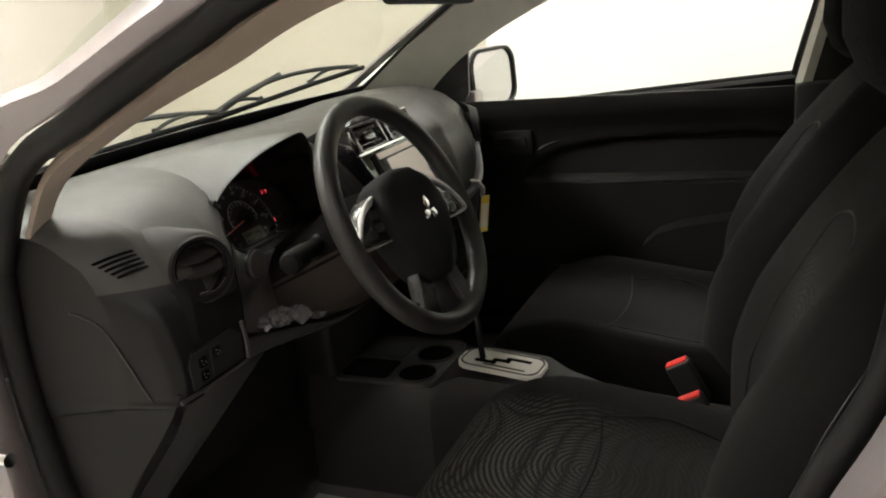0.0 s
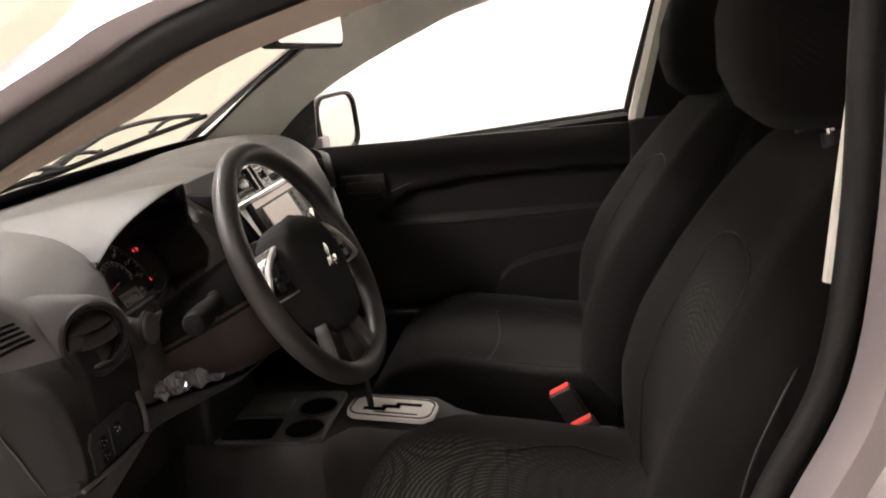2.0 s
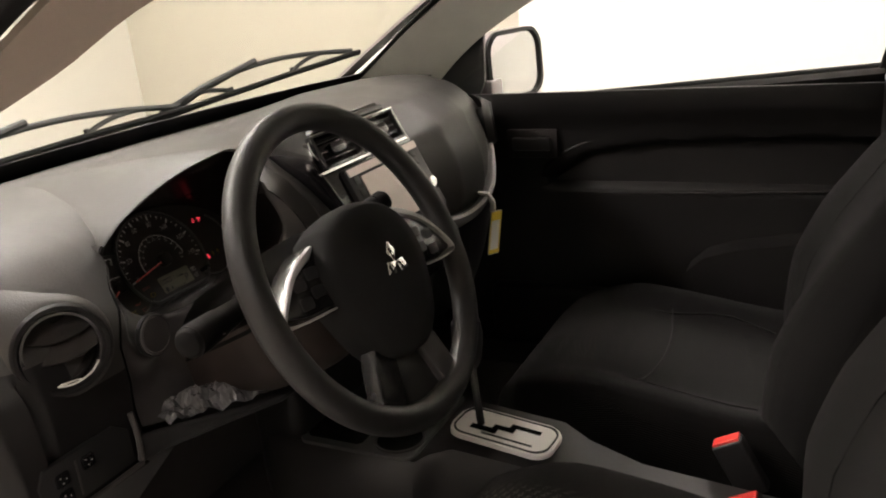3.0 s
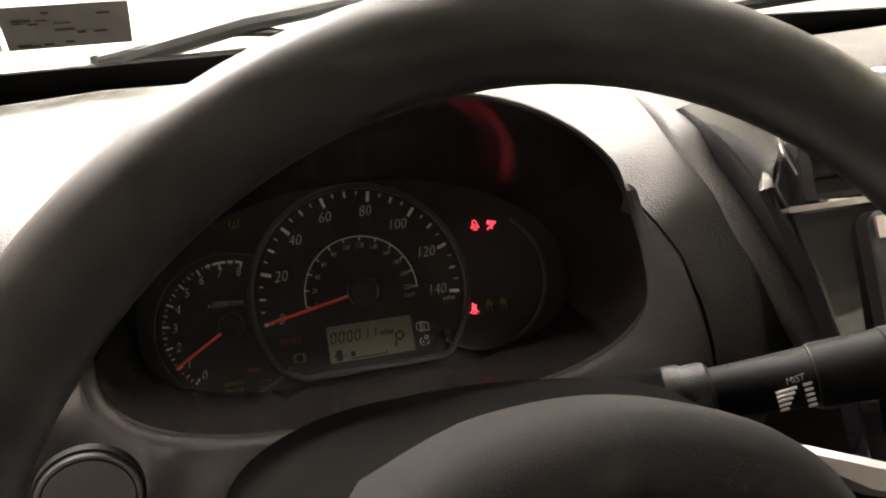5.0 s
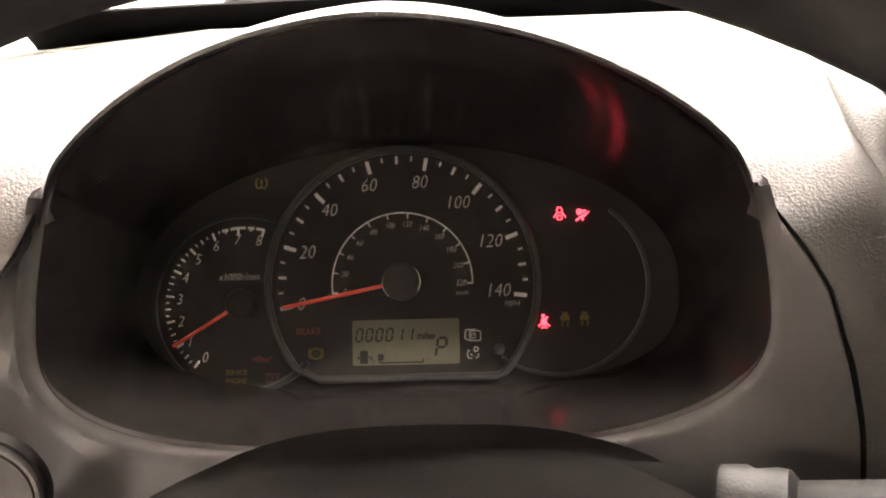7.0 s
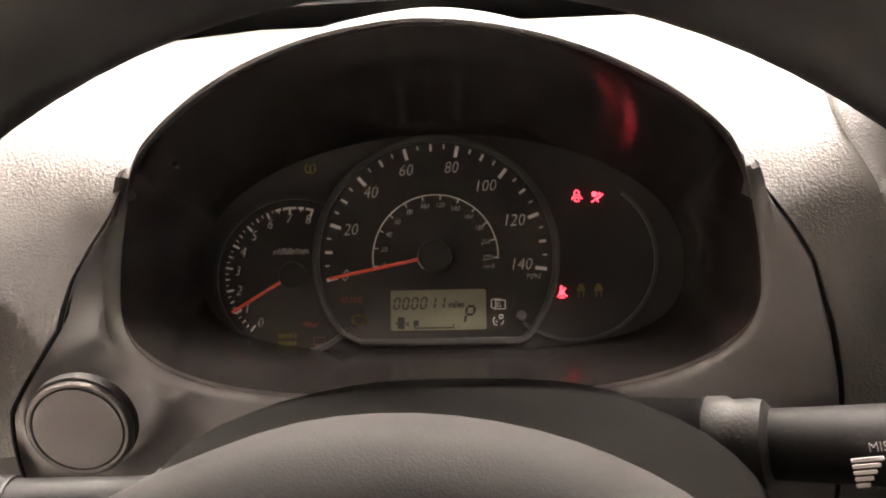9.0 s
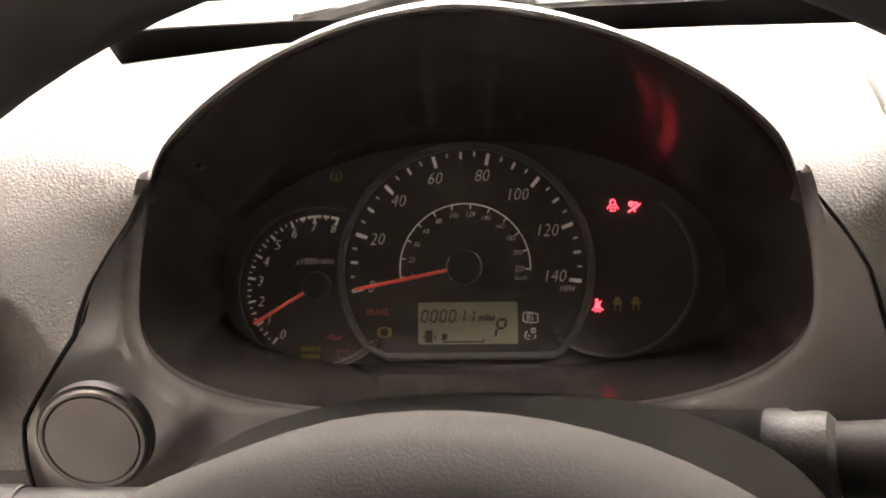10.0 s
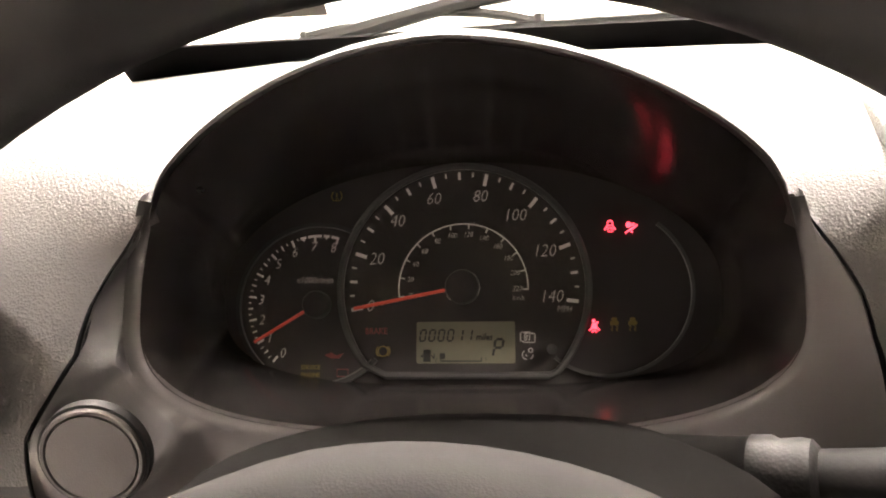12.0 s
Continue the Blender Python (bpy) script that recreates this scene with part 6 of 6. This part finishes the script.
part("shell", loft([[MM @ Vector((u * s, v * s, d)) for u, v in rrect(0.195, 0.150, 0.045, 6)] for s, d in ((1.0, 0.0), (1.03, -0.02), (0.95, -0.05), (0.6, -0.08))]), PAINT, dm, "mauve-grey painted shell")
part("rim", loft([[MM @ Vector((u * s, v * s, d)) for u, v in rrect(0.195, 0.150, 0.045, 6)] for s, d in ((1.0, -0.002), (1.0, 0.008), (0.90, 0.010), (0.87, 0.003))], True, False), SEAL, dm, "black mirror surround")
part("mirror_glass", prism(rrect(0.178, 0.134, 0.038, 6), 0.0, 0.003, MM), MIRROR, dm, "mirror glass")
part("arm", box((0.69, 0.29, 0.92), (0.76, 0.33, 0.965), 0.01), PAINT, dm)

im = thing("rear_view_mirror", "black-rimmed rear-view mirror below the headliner", "mirror")
MI = facing((-0.092, 0.040, 1.236), 2, -8, -3)
part("housing", loft([[MI @ Vector((u * s, v * s, d)) for u, v in rrect(0.262, 0.068, 0.02, 5)] for s, d in ((0.98, 0.006), (1.0, 0.0), (0.97, -0.02), (0.7, -0.032))]), BLACKP, im, "black housing")
part("mirror_glass", prism(rrect(0.246, 0.054, 0.016, 5), 0.006, 0.008, MI), MIRROR, im, "mirror glass")
part("stem", tube([MI @ Vector((0, 0.01, -0.03)), (-0.056, 0.10, 1.30), (-0.055, 0.12, 1.325)], 0.009, 10), BLACKP, im)


def wiper(x0, x1, k0, k1, label):
    w = thing("windscreen_wiper", label, "wiper", "windscreen wipers")

    def g(x, k, off):
        p = Vector(ws(x, k))
        return p + Vector((0, 0.35, 1.0)).normalized() * off
    n = 24

    def along(t, off):
        return g(x0 + (x1 - x0) * t, k0 + k1 * t, off)
    part("blade", tube([along(i / n, 0.012) for i in range(n + 1)], 0.0050, 8, flat=1.5), SEAL, w, "black rubber blade")
    frame = [along(0.04 + 0.92 * i / n, 0.020 + 0.030 * math.sin(math.pi * i / n)) for i in range(n + 1)]
    part("blade_frame", tube(frame, 0.0052, 8), BLACKP, w, "arched black blade frame")
    for t in (0.20, 0.80):
        yoke = [along(t + d, 0.017 + 0.016 * (1 - (d / 0.15) ** 2)) for d in np.linspace(-0.15, 0.15, 9)]
        part("yoke", tube(yoke, 0.0042, 8), BLACKP, w, "black rocker of the blade frame")
    for t in (0.04, 0.35, 0.65, 0.96):
        part("claw", tube([along(t, 0.010), along(t, 0.024)], 0.0052, 6), BLACKP, w)
    mid = frame[len(frame) // 2]
    a = g(x0 - 0.02, 0.0, 0.01)
    part("arm", tube([a, a.lerp(mid, 0.5) + Vector((0, 0, 0.012)), mid + Vector((0, 0, 0.008))], [0.010, 0.008, 0.006], 8), BLACKP, w, "black wiper arm")


wiper(-0.56, 0.10, 0.015, 0.035, "black windscreen wiper resting at the foot of the glass")
wiper(0.02, 0.52, 0.03, 0.12, "black windscreen wiper resting at the foot of the glass")
